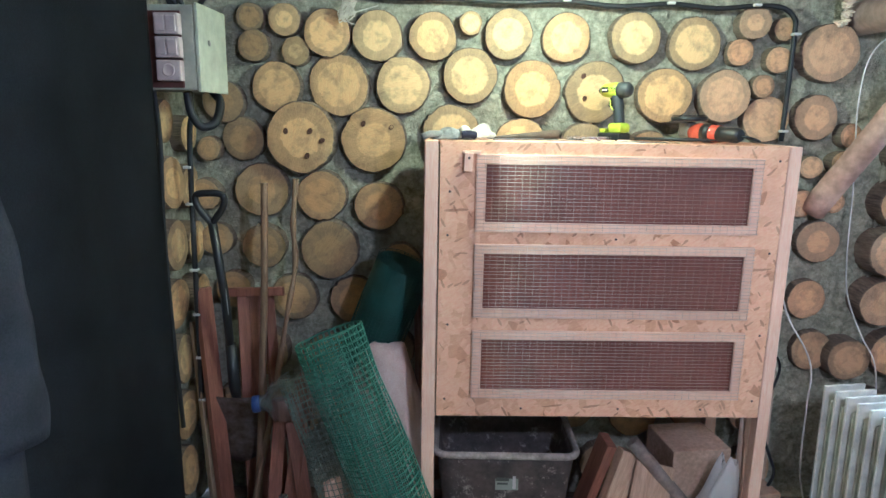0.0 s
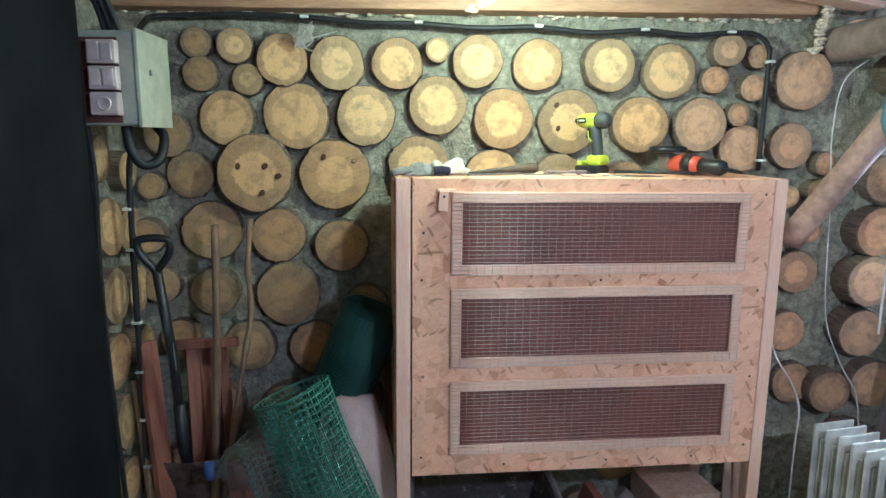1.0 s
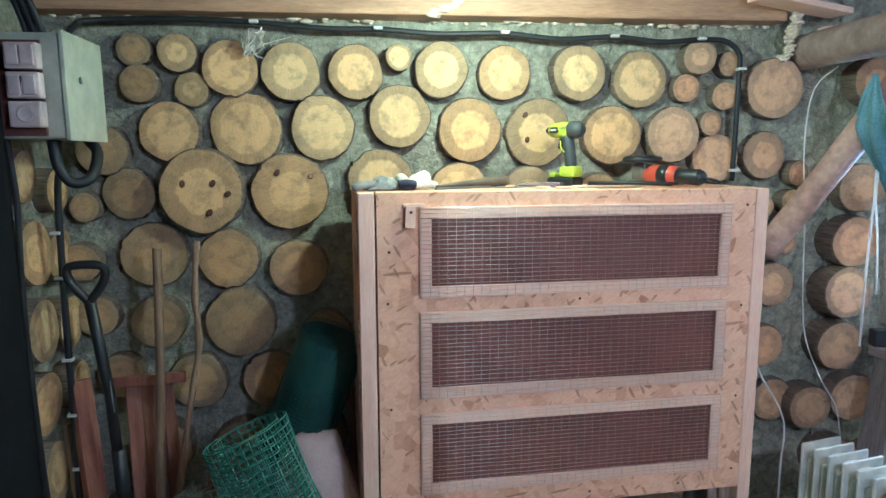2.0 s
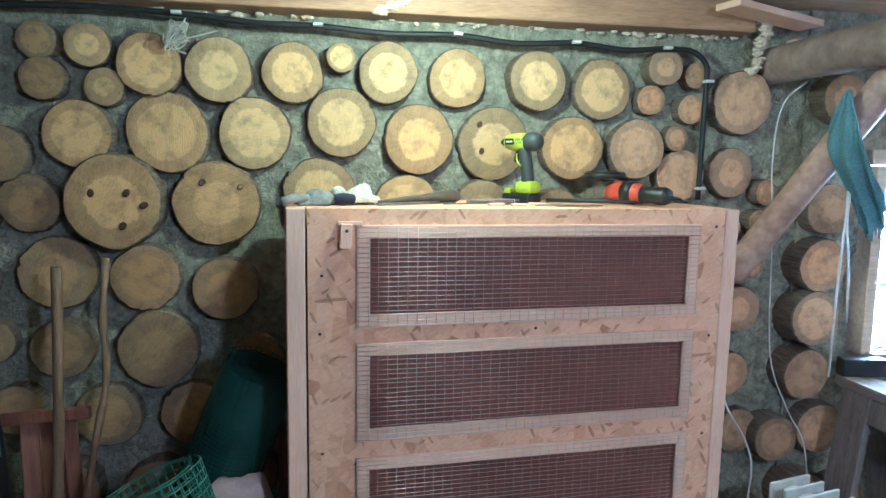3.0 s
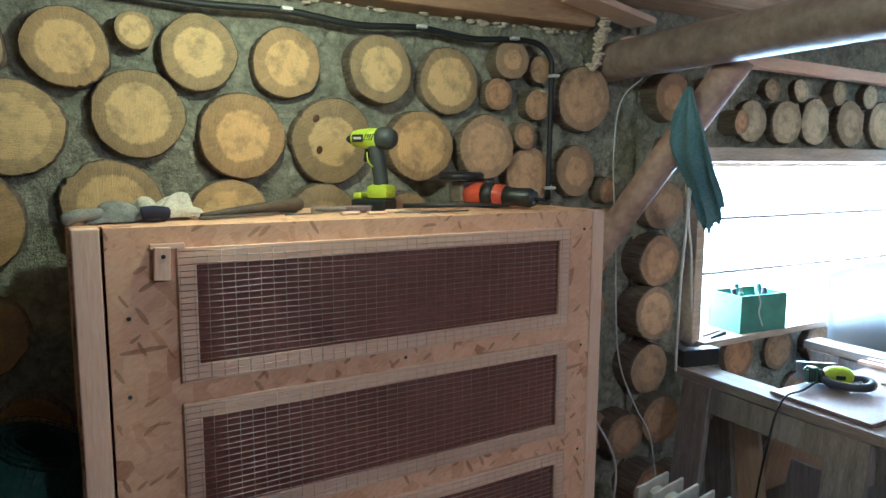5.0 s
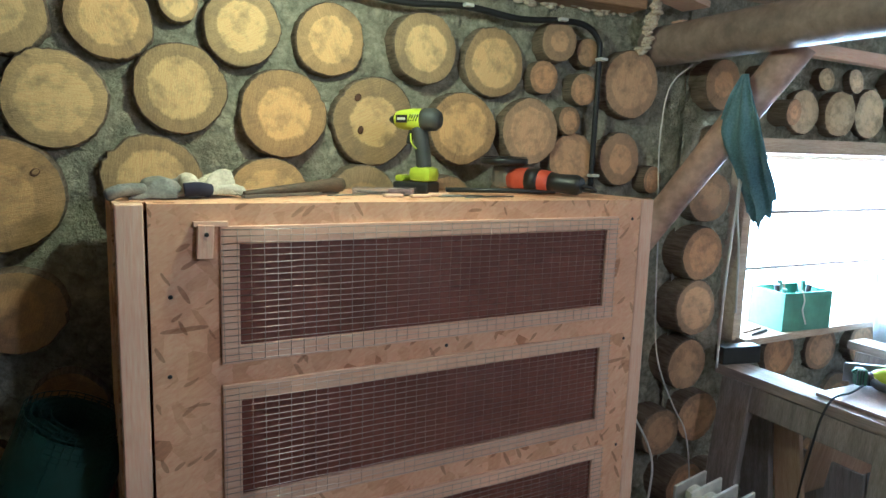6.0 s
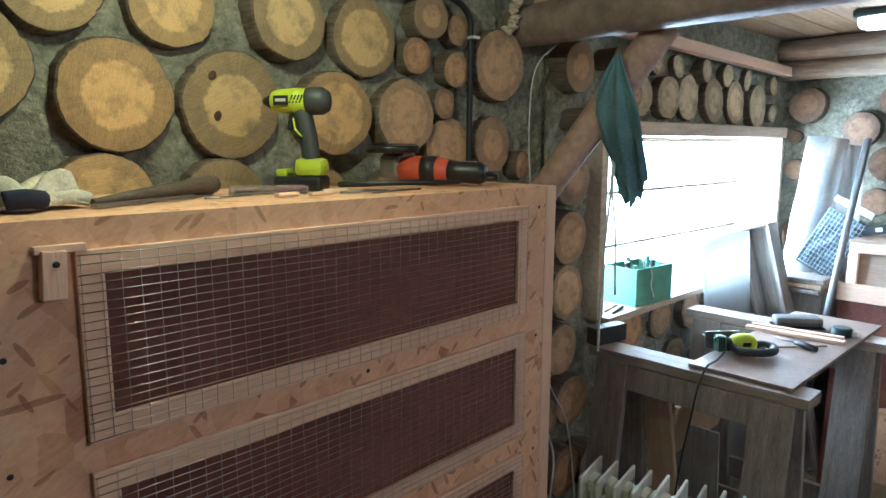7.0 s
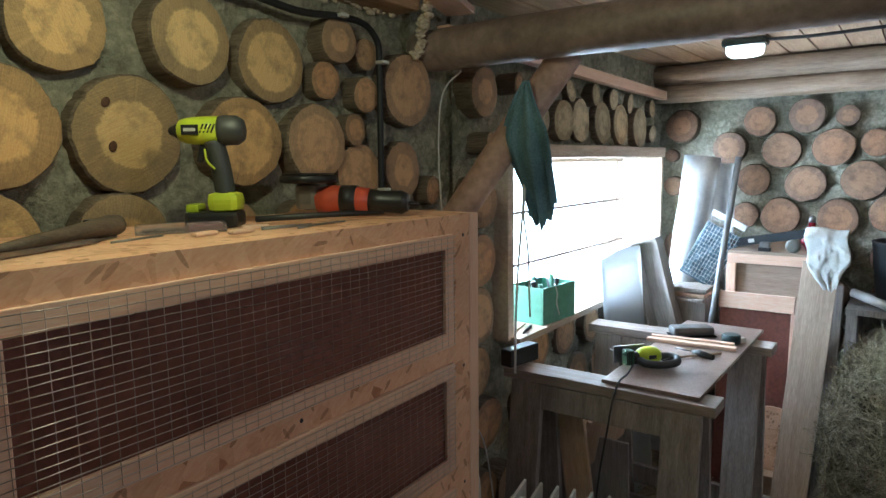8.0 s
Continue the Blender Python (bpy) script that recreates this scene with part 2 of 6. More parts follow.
MORTAR = mortar_material("rough_lime_mortar")
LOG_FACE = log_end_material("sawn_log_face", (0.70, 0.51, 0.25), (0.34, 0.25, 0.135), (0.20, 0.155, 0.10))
# Darker and browner than sawn_log_face; used on the east wall only.
BROWN_FACE = log_end_material("brown_log_face", (0.43, 0.27, 0.17), (0.28, 0.195, 0.145), (0.13, 0.09, 0.07))
DARKER_FACE = log_end_material("darker_log_face", (0.50, 0.335, 0.16), (0.31, 0.235, 0.14), (0.18, 0.14, 0.095))
PALE_FACE = log_end_material("pale_log_face", (0.72, 0.62, 0.42), (0.50, 0.42, 0.28), (0.20, 0.16, 0.11))
# Tan beyond x 1.27: partly wood tone, partly lamplight colour put into the face.
TAN_FACE = log_end_material("tan_log_face", (0.66, 0.43, 0.25), (0.37, 0.26, 0.165), (0.20, 0.15, 0.10))
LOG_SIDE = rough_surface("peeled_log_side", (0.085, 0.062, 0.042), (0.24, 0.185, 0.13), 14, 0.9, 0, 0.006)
KNOT = rough_surface("dark_knot", (0.05, 0.022, 0.012), (0.13, 0.06, 0.03), 40, 0.8)
OSB = strand_board("strand_board")
PINE_X = wood("pine_along_x", (0.80, 0.52, 0.37), (0.90, 0.64, 0.48))
PINE_Y = wood("pine_along_y", (0.80, 0.52, 0.37), (0.90, 0.64, 0.48), (14, 1, 14))
PINE_Z = wood("pine_along_z", (0.80, 0.52, 0.37), (0.90, 0.64, 0.48), (14, 14, 1))
HARDBOARD = rough_surface("red_brown_hardboard", (0.125, 0.040, 0.028), (0.20, 0.068, 0.047), 5, 0.6, 0, 0.001)
WIRE = plain("galvanised_wire", (0.60, 0.50, 0.45), 0.32, 1.0)
# Same wire for the uprights, its glint taken out through colour, roughness and metal.
GLINTLESS_WIRE = plain("glintless_wire", (0.54, 0.43, 0.37), 0.55, 0.35)
BEAM = rough_surface("dark_stained_beam", (0.20, 0.15, 0.13), (0.38, 0.29, 0.245), 5, 0.5, 0, 0.006, 30)
BRACE = rough_surface("brown_brace_log", (0.34, 0.21, 0.16), (0.54, 0.37, 0.29), 6, 0.6, 0, 0.006, 30)
CEILING = wood("ceiling_boards", (0.34, 0.22, 0.135), (0.56, 0.40, 0.26), (0.8, 12, 12))
PLATE = wood("wall_plate_log", (0.22, 0.15, 0.10), (0.46, 0.35, 0.25), (12, 1, 12))
LINTEL = wood("lintel_timber", (0.30, 0.17, 0.09), (0.50, 0.31, 0.17), (1, 12, 12))
FOAM = rough_surface("old_mounting_foam", (0.50, 0.40, 0.28), (0.72, 0.64, 0.50), 30, 0.9, 0, 0.01, 90, 0.8)
DIRT = rough_surface("earth_floor_with_sawdust", (0.20, 0.15, 0.10), (0.40, 0.31, 0.21), 6, 0.95, 0, 0.012, 60, 0.8, (0.36, 0.27, 0.15))
BLACK = plain("black_plastic", (0.022, 0.023, 0.025), 0.42)
RUBBER = plain("black_rubber_cable", (0.015, 0.016, 0.018), 0.55)
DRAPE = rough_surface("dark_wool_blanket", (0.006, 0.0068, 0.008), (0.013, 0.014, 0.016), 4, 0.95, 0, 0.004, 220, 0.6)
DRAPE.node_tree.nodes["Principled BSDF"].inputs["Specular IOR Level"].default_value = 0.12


# ---- shapes ----
def box(bm, c, s, rot=(0, 0, 0), bev=0.0, m=None):
    t = bmesh.new()
    bmesh.ops.create_cube(t, size=1.0)
    bmesh.ops.scale(t, vec=s, verts=t.verts)
    if bev:
        bmesh.ops.bevel(t, geom=t.edges[:], offset=min(bev, min(s) * 0.45), segments=2, affect="EDGES", profile=0.6)
    t.transform((m or Matrix()) @ pose(*c, *rot))
    join(bm, t)
    return bm


def join(bm, t):
    data = bpy.data.meshes.new("scrap")
    t.to_mesh(data)
    t.free()
    bm.from_mesh(data)
    bpy.data.meshes.remove(data)


def tube(bm, points, radius, seg=8, caps=True, flat=1.0):
    """A round bar along a line of points; radius may be one number or one for each point."""
    pts = [Vector(p) for p in points]
    radii = radius if isinstance(radius, (list, tuple)) else [radius] * len(pts)
    rings, side = [], None
    for k, p in enumerate(pts):
        d = (pts[min(k + 1, len(pts) - 1)] - pts[max(k - 1, 0)]).normalized()
        if side is None:
            side = d.cross(Vector((0, 0, 1)) if abs(d.z) < 0.9 else Vector((1, 0, 0))).normalized()
        side = (side - d * side.dot(d)).normalized()
        up = side.cross(d)
        rings.append([bm.verts.new(p + radii[k] * (math.cos(a) * side + flat * math.sin(a) * up)) for a in (2 * math.pi * n / seg for n in range(seg))])
    for a, b in zip(rings, rings[1:]):
        for n in range(seg):
            f = bm.faces.new((a[n], a[(n + 1) % seg], b[(n + 1) % seg], b[n]))
            f.smooth = True
    if caps:
        bm.faces.new(rings[0][::-1]), bm.faces.new(rings[-1])
    return bm


def spline(points, steps=6):
    """Points along a smooth line through the given ones."""
    p = [Vector(q) for q in points]
    p = [2 * p[0] - p[1], *p, 2 * p[-1] - p[-2]]
    out = []
    for k in range(1, len(p) - 2):
        for n in range(steps):
            t = n / steps
            out.append(0.5 * (2 * p[k] + (p[k + 1] - p[k - 1]) * t + (2 * p[k - 1] - 5 * p[k] + 4 * p[k + 1] - p[k + 2]) * t * t
                              + (3 * p[k] - p[k - 1] - 3 * p[k + 1] + p[k + 2]) * t ** 3))
    return out + [p[-2]]


def lathe(bm, profile, m=None, seg=20, smooth=True):
    """A turned body from (radius, height) pairs."""
    m = m or Matrix()
    rings = [[bm.verts.new(m @ Vector((r * math.cos(2 * math.pi * n / seg), r * math.sin(2 * math.pi * n / seg), z))) for n in range(seg)] for r, z in profile]
    for a, b in zip(rings, rings[1:]):
        for n in range(seg):
            bm.faces.new((a[n], a[(n + 1) % seg], b[(n + 1) % seg], b[n])).smooth = smooth
    bm.faces.new(rings[0][::-1]), bm.faces.new(rings[-1])
    return bm


def sheet(bm, nx, ny, place, thick=0.0):
    """A grid whose points come from place(u, v), given thickness along its normals."""
    t = bmesh.new()
    grid = [[t.verts.new(place(i / nx, j / ny)) for j in range(ny + 1)] for i in range(nx + 1)]
    for i in range(nx):
        for j in range(ny):
            t.faces.new((grid[i][j], grid[i + 1][j], grid[i + 1][j + 1], grid[i][j + 1])).smooth = True
    if thick:
        t.normal_update()
        bmesh.ops.solidify(t, geom=t.faces[:], thickness=thick)
    join(bm, t)
    return bm


def mesh_object(name, bm, material):
    bmesh.ops.recalc_face_normals(bm, faces=bm.faces[:])
    data = bpy.data.meshes.new(name)
    bm.to_mesh(data)
    bm.free()
    for one in material if isinstance(material, (list, tuple)) else (material,):
        data.materials.append(one)
    return new(name, data)


def part(name, bm, material, parent, label=""):
    ob = mesh_object(name, bm, material)
    ob.parent = parent
    return tagged(ob, label=label)


def thing(name, m, label, category, group="", kind=""):
    ob = new(name)
    ob.empty_display_size = 0.1
    ob.matrix_world = m
    return tagged(ob, label, category, group, kind)


def solid(name, bm, material, m, label, category, group="", kind=""):
    ob = mesh_object(name, bm, material)
    ob.matrix_world = m
    return tagged(ob, label, category, group, kind)


def N():
    return bmesh.new()


# ---- structure ----
X0, X1, Y0, YW, XE, TOP = -0.88, 4.33, -1.3, 2.972, 4.33, 2.30
YWW = YW - 0.022
WIN = (2.30, 4.17, 1.03, 1.77)


def mortar_skin(p, q, depth, amount=0.034, step=0.015):
    """A rough mortar face between two corners of a wall, with its back filled in."""
    bm = N()
    w, h = (Vector(q) - Vector(p)).xy.length, q[2] - p[2]
    along = Vector((q[0] - p[0], q[1] - p[1], 0)).normalized()
    out = Vector((along.y, -along.x, 0))

    def place(u, v):
        at = Vector(p) + along * (u * w) + Vector((0, 0, v * h))
        n = noise.noise(at * 9) * 0.45 + (0.5 - abs(noise.noise(at * 21))) * 0.55 + noise.noise(at * 52) * 0.3 - 0.15
        fade = min(1, 12 * min(u, 1 - u, v, 1 - v) + 0.02)
        return at + out * n * amount * fade

    sheet(bm, max(2, int(w / step)), max(2, int(h / step)), place)
    c = (Vector(p) + Vector(q)) / 2 - out * (depth / 2 + 0.02)
    box(bm, c, (w, depth, h), (0, 0, math.degrees(math.atan2(along.y, along.x))))
    return bm


def wall(name, pieces, label):
    bm = N()
    for p, q in pieces:
        join(bm, mortar_skin(p, q, 0.30))
    return tagged(mesh_object(name, bm, MORTAR), label, "wall", kind="structure")


north = wall("wall_north", (((X0, YW, 0), (2.0, YW, TOP)), ((2.0, YWW, 0), (WIN[0], YWW, TOP)), ((WIN[0], YWW, 0), (WIN[1], YWW, WIN[2] - 0.02)), ((WIN[0], YWW, WIN[3]), (WIN[1], YWW, TOP)), ((WIN[1], YWW, 0), (X1, YWW, TOP))),
             "cordwood wall of round log ends set in grey lime mortar")
east = wall("wall_east", (((XE, YW, 0), (XE, Y0, TOP)),), "cordwood wall of log ends behind the workbench")
west = wall("wall_west", (((X0, Y0, 0), (X0, YW, TOP)),), "cordwood wall with the fuse box and cable on it")
south = wall("wall_south", (((X1, Y0, 0), (X0, Y0, TOP)),), "plain mortar wall closing the room")


def ground_place(u, v):
    at = Vector((X0 - 0.2 + u * (X1 - X0 + 0.4), Y0 - 0.2 + v * (YW - Y0 + 0.4), 0))
    return at + Vector((0, 0, -0.006 + 0.006 * noise.noise(at * 5)))


bm = sheet(N(), 90, 70, ground_place)
box(bm, (1.7, 0.85, -0.07), (5.6, 4.7, 0.08))
tagged(mesh_object("floor", bm, DIRT), "trodden earth floor littered with sawdust and straw", "floor", kind="structure")

bm = N()
rng = random.Random(4)
y = Y0
while y < YW + 0.1:
    w = rng.uniform(0.13, 0.17)
    box(bm, (1.72, y + w / 2, TOP + 0.015 + rng.uniform(-0.004, 0.004)), (5.3, w - 0.006, 0.024), bev=0.003)
    y += w
box(bm, (1.72, 0.85, TOP + 0.05), (5.4, 4.5, 0.03))
tagged(mesh_object("ceiling", bm, CEILING), "bare board ceiling under the roof", "ceiling", kind="structure")


# the timber over the log wall, foam along its foot, and the roof beams
def rough_log(p, q, r, wob=0.06, seg=18, steps=22):
    p, q = Vector(p), Vector(q)
    bm = N()
    pts = [p.lerp(q, k / steps) for k in range(steps + 1)]
    tube(bm, pts, r, seg)
    for v in bm.verts:
        axis = p + (q - p) * ((v.co - p).dot(q - p) / (q - p).length_squared)
        v.co += (v.co - axis) * wob * (noise.noise(v.co * 3.5) + 0.5 * noise.noise(v.co * 11))
    return bm


bm = N()
box(bm, (0.42, 2.93, 2.245), (2.6, 0.13, 0.105), (0, 0, 0), 0.012)
tagged(mesh_object("lintel_timber", bm, LINTEL), "brown sawn timber along the top of the log wall", "timber", kind="structure")
tagged(mesh_object("ceiling_beam", rough_log((1.845, 3.1, 2.095), (1.845, Y0 - 0.1, 2.10), 0.066), BEAM), "dark stained round roof beam", "beam", kind="structure")
tagged(mesh_object("brace", rough_log((1.734, 2.943, 1.332), (1.955, 2.483, 2.06), 0.050), BRACE), "brown round diagonal brace under the roof beam", "brace", kind="structure")
tagged(mesh_object("wall_plate", rough_log((4.22, 3.0, 2.235), (4.22, Y0, 2.235), 0.06, 0.1), PLATE), "weathered log on top of the far wall", "wall plate", kind="structure")
tagged(mesh_object("wall_plate", rough_log((4.24, 3.0, 2.125), (4.24, Y0, 2.13), 0.056, 0.1), PLATE), "weathered lower log on top of the far wall", "wall plate", kind="structure")
bm = box(N(), (3.05, 2.895, 2.135), (2.35, 0.05, 0.05), (0, 1.0, 0), 0.004)
tagged(mesh_object("trim", bm, PINE_X), "pale batten over the window wall", "batten", kind="structure")
bm = box(N(), (1.72, 2.80, 2.235), (0.40, 0.10, 0.022), (0, 4, 14), 0.003)
tagged(mesh_object("trim", bm, PINE_X), "pale board end beside the roof beam", "board", kind="structure")


def foam_line(p, q, r, n):
    bm = N()
    p, q = Vector(p), Vector(q)
    for _ in range(n):
        at = p.lerp(q, rng.random()) + Vector((rng.uniform(-1, 1), rng.uniform(-1, 1), rng.uniform(-1, 1))) * r * 0.6
        t = N()
        bmesh.ops.create_icosphere(t, subdivisions=2, radius=r * rng.uniform(0.4, 1.0))
        bmesh.ops.scale(t, vec=(rng.uniform(1, 2.2), 0.8, rng.uniform(0.5, 0.9)), verts=t.verts)
        for v in t.verts:
            v.co *= 1 + 0.35 * noise.noise(v.co * 60 + at)
        for f in t.faces:
            f.smooth = True
        t.transform(Matrix.Translation(at))
        join(bm, t)
    return bm


foam = tagged(mesh_object("trim", foam_line((-0.85, 2.955, 2.188), (1.72, 2.955, 2.188), 0.012, 90), FOAM), "yellowed mounting foam bead under the timber", "foam", kind="structure")
bm = foam_line((0.42, 2.875, 2.195), (0.50, 2.875, 2.24), 0.017, 34)
tagged(mesh_object("trim", bm, FOAM), "lump of yellowed foam on the timber", "foam", kind="structure")
bm = foam_line((1.74, 2.90, 2.06), (1.76, 2.86, 2.24), 0.015, 70)
tagged(mesh_object("trim", bm, FOAM), "lump of yellowed foam where the beam meets the wall", "foam", kind="structure")


# ---- log ends ----
def log_mesh(k, wood_face):
    """One log end of radius 1, its face at z = 0 and its stump behind it in metres."""
    r = random.Random(k)
    seg = 60
    amp = [(n, r.uniform(0.008, 0.06) / n ** 1.1, r.uniform(0, 6.3)) for n in range(2, 8)]
    fray, fray_at = r.uniform(0.3, 1.3), r.uniform(3.6, 5.6)
    bm = N()
    tilt = (r.uniform(-0.006, 0.006), r.uniform(-0.006, 0.006))

    def edge(a):
        torn = max(0.0, 1 - abs((a - fray_at + math.pi) % (2 * math.pi) - math.pi) / fray)
        return 1 + sum(h * math.cos(n * a + f) for n, h, f in amp) + r.uniform(-0.014, 0.012) + torn * r.uniform(-0.035, 0.045)

    outline = [edge(2 * math.pi * n / seg) for n in range(seg)]
    rings = []
    for s, z in ((0.45, 0.0), (0.82, 0.0), (0.965, -0.002), (1.0, -0.009), (1.015, -0.06), (1.02, -0.12)):
        ring = []
        for n, o in enumerate(outline):
            a = 2 * math.pi * n / seg
            x, y = s * o * math.cos(a), s * o * math.sin(a)
            ring.append(bm.verts.new((x, y, z + (tilt[0] * x + tilt[1] * y if z > -0.03 else 0))))
        rings.append(ring)
    face = bm.faces.new(rings[0])
    for i, (a, b) in enumerate(zip(rings, rings[1:])):
        for n in range(seg):
            f = bm.faces.new((a[n], a[(n + 1) % seg], b[(n + 1) % seg], b[n]))
            f.material_index = 0 if i < 2 else 1
            f.smooth = i > 2
    bmesh.ops.recalc_face_normals(bm, faces=bm.faces[:])
    data = bpy.data.meshes.new("log_end")
    bm.to_mesh(data)
    bm.free()
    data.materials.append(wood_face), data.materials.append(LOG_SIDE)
    return data


LOGS = [log_mesh(k, LOG_FACE) for k in range(14)]
DARKER_LOGS = [log_mesh(k, DARKER_FACE) for k in range(40, 50)]
PALE_LOGS = [log_mesh(k, PALE_FACE) for k in range(80, 88)]
TAN_LOGS = [log_mesh(k, TAN_FACE) for k in range(60, 70)]
BROWN_LOGS = [log_mesh(k, BROWN_FACE) for k in range(20, 28)]
lr = random.Random(11)


def set_logs(parent, rows, to_world, proud=0.052, meshes=LOGS):
    made = []
    for a, z, r in rows:
        ob = new("log_end", meshes[lr.randrange(len(meshes))])
        m = to_world(a, z, proud + lr.uniform(-0.012, 0.014))
        ob.matrix_world = m @ pose(0, 0, 0, lr.uniform(-2, 2), lr.uniform(-2, 2), lr.uniform(0, 360)) @ Matrix.Diagonal((r, r, 1, 1))
        ob.parent = parent
        made.append(ob)
    return made


def on_north(x, z, d):
    return pose(x, YW - d, z, 90, 0, 0)


def on_east(y, z, d):
    return pose(XE - d, y, z, 90, 0, -90)


def on_west(y, z, d):
    return pose(X0 + d, y, z, 90, 0, 90)


top_row = [(-0.58, 2.08, 0.056), (-0.44, 2.07, 0.064), (-0.27, 2.02, 0.094), (-0.07, 2.01, 0.100), (0.15, 2.01, 0.095), (0.30, 2.06, 0.046),
           (0.45, 2.02, 0.097), (0.68, 2.01, 0.097), (0.95, 2.01, 0.099), (1.19, 1.99, 0.104), (1.41, 2.07, 0.063), (1.37, 1.96, 0.053),
           (1.54, 2.05, 0.045), (1.72, 1.96, 0.115), (1.52, 1.93, 0.052), (1.47, 1.83, 0.047), (-0.57, 1.97, 0.063), (-0.40, 1.95, 0.058)]
second_row = [(-0.48, 1.81, 0.101), (-0.23, 1.82, 0.124), (0.03, 1.82, 0.112), (0.30, 1.86, 0.111), (0.55, 1.81, 0.115), (1.08, 1.79, 0.108),
              (1.32, 1.79, 0.104), (1.50, 1.70, 0.094), (1.70, 1.71, 0.091), (1.84, 1.64, 0.048), (1.82, 1.53, 0.048), (1.81, 1.37, 0.048)]
third_row = [(-0.70, 1.75, 0.084), (-0.63, 1.60, 0.089), (0.23, 1.63, 0.118), (0.51, 1.59, 0.108), (0.77, 1.58, 0.101), (-0.77, 1.56, 0.050),
             (1.03, 1.55, 0.10), (1.28, 1.55, 0.09)]
lower_rows = [(-0.56, 1.39, 0.113), (-0.31, 1.37, 0.104), (-0.07, 1.33, 0.102), (-0.80, 1.37, 0.068), (-0.56, 1.15, 0.093), (-0.28, 1.14, 0.124),
              (-0.76, 1.18, 0.069), (-0.44, 0.93, 0.101), (-0.18, 0.92, 0.104), (0.02, 1.08, 0.09), (-0.70, 0.96, 0.08), (1.77, 1.20, 0.090),
              (1.68, 1.36, 0.058), (1.70, 1.51, 0.046), (1.75, 0.95, 0.085), (1.80, 0.72, 0.09), (-0.58, 0.68, 0.11), (-0.30, 0.66, 0.11), (-0.02, 0.70, 0.10),
              (-0.72, 0.42, 0.10), (-0.44, 0.40, 0.11), (-0.15, 0.40, 0.11)]
hidden_rows = [(0.25, 0.45, 0.10), (0.50, 0.42, 0.11), (0.78, 0.45, 0.10), (1.05, 0.42, 0.11), (1.30, 0.45, 0.10), (1.55, 0.44, 0.09), (1.56, 0.70, 0.09), (1.58, 0.16, 0.10),
               (0.15, 0.18, 0.10), (0.40, 0.17, 0.10), (0.66, 0.18, 0.10), (0.92, 0.17, 0.10), (1.20, 0.18, 0.10)]
# Low logs and those left of x -0.5 get the darker brown face.
for rows in (top_row, second_row, third_row, lower_rows, hidden_rows):
    set_logs(north, [row for row in rows if row[0] > 1.27], on_north, meshes=TAN_LOGS)
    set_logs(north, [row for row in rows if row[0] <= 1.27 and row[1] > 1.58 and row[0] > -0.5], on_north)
    set_logs(north, [row for row in rows if row[0] <= 1.27 and not (row[1] > 1.58 and row[0] > -0.5)], on_north, meshes=DARKER_LOGS)
knotty = [set_logs(north, [row], on_north, proud)[0] for row, proud in (((-0.38, 1.61, 0.141), 0.080), ((-0.09, 1.60, 0.134), 0.062), ((0.805, 1.80, 0.122), 0.042))]
beside_window = [(2.085, 1.58, 0.095), (2.07, 1.37, 0.100), (2.05, 1.17, 0.104), (2.04, 0.95, 0.100), (2.12, 0.73, 0.10), (1.93, 0.70, 0.09),
                 (2.06, 0.46, 0.10), (2.24, 0.43, 0.09), (2.48, 1.90, 0.05)]
set_logs(north, beside_window, on_north, 0.105, TAN_LOGS)
set_logs(north, [(2.10, 1.98, 0.088), (2.33, 2.03, 0.04), (2.12, 1.80, 0.04)], on_north, 0.107, TAN_LOGS)
over_window = [(2.73, 2.045, 0.046), (2.93, 2.05, 0.052), (3.18, 2.05, 0.055), (3.44, 2.045, 0.055), (3.72, 2.04, 0.055), (2.62, 1.91, 0.088), (2.82, 1.91, 0.095), (3.05, 1.92, 0.105),
               (3.30, 1.92, 0.108), (3.57, 1.92, 0.112), (3.84, 1.91, 0.115), (4.05, 1.88, 0.05), (4.05, 2.03, 0.05)]
under_window = [(2.62, 0.91, 0.10), (2.90, 0.90, 0.10), (3.17, 0.90, 0.10), (3.44, 0.90, 0.10), (3.72, 0.90, 0.10), (2.48, 0.68, 0.10), (2.75, 0.66, 0.11),
                (3.05, 0.66, 0.11), (3.35, 0.66, 0.11), (3.65, 0.66, 0.11), (2.60, 0.40, 0.11), (2.90, 0.40, 0.11), (3.20, 0.40, 0.11), (3.50, 0.40, 0.11), (3.80, 0.40, 0.11)]
set_logs(north, over_window, on_north, 0.058, PALE_LOGS)
set_logs(north, under_window, on_north, 0.057, TAN_LOGS)
east_rows = [(2.36, 1.94, 0.087), (2.12, 1.96, 0.095), (1.92, 1.95, 0.058), (2.52, 1.79, 0.095), (2.24, 1.77, 0.102), (1.98, 1.78, 0.104), (1.78, 1.80, 0.075),
             (2.38, 1.60, 0.092), (2.11, 1.58, 0.105), (1.83, 1.60, 0.109), (2.23, 1.39, 0.106), (1.94, 1.39, 0.104), (1.70, 1.42, 0.10), (2.42, 1.39, 0.075), (2.80, 1.93, 0.10),
             (2.86, 1.75, 0.04), (2.84, 1.56, 0.06), (2.66, 1.58, 0.09), (2.66, 1.35, 0.10), (1.62, 1.98, 0.09), (1.52, 1.76, 0.10), (1.56, 1.55, 0.09), (1.44, 1.36, 0.10)]
set_logs(east, east_rows, on_east, 0.052, BROWN_LOGS)
set_logs(east, [(y, z, 0.10) for z in (0.2, 0.45, 0.7, 0.95, 1.18) for y in (2.8, 2.52, 2.24, 1.96, 1.68, 1.4, 1.12)], on_east, 0.052, BROWN_LOGS)
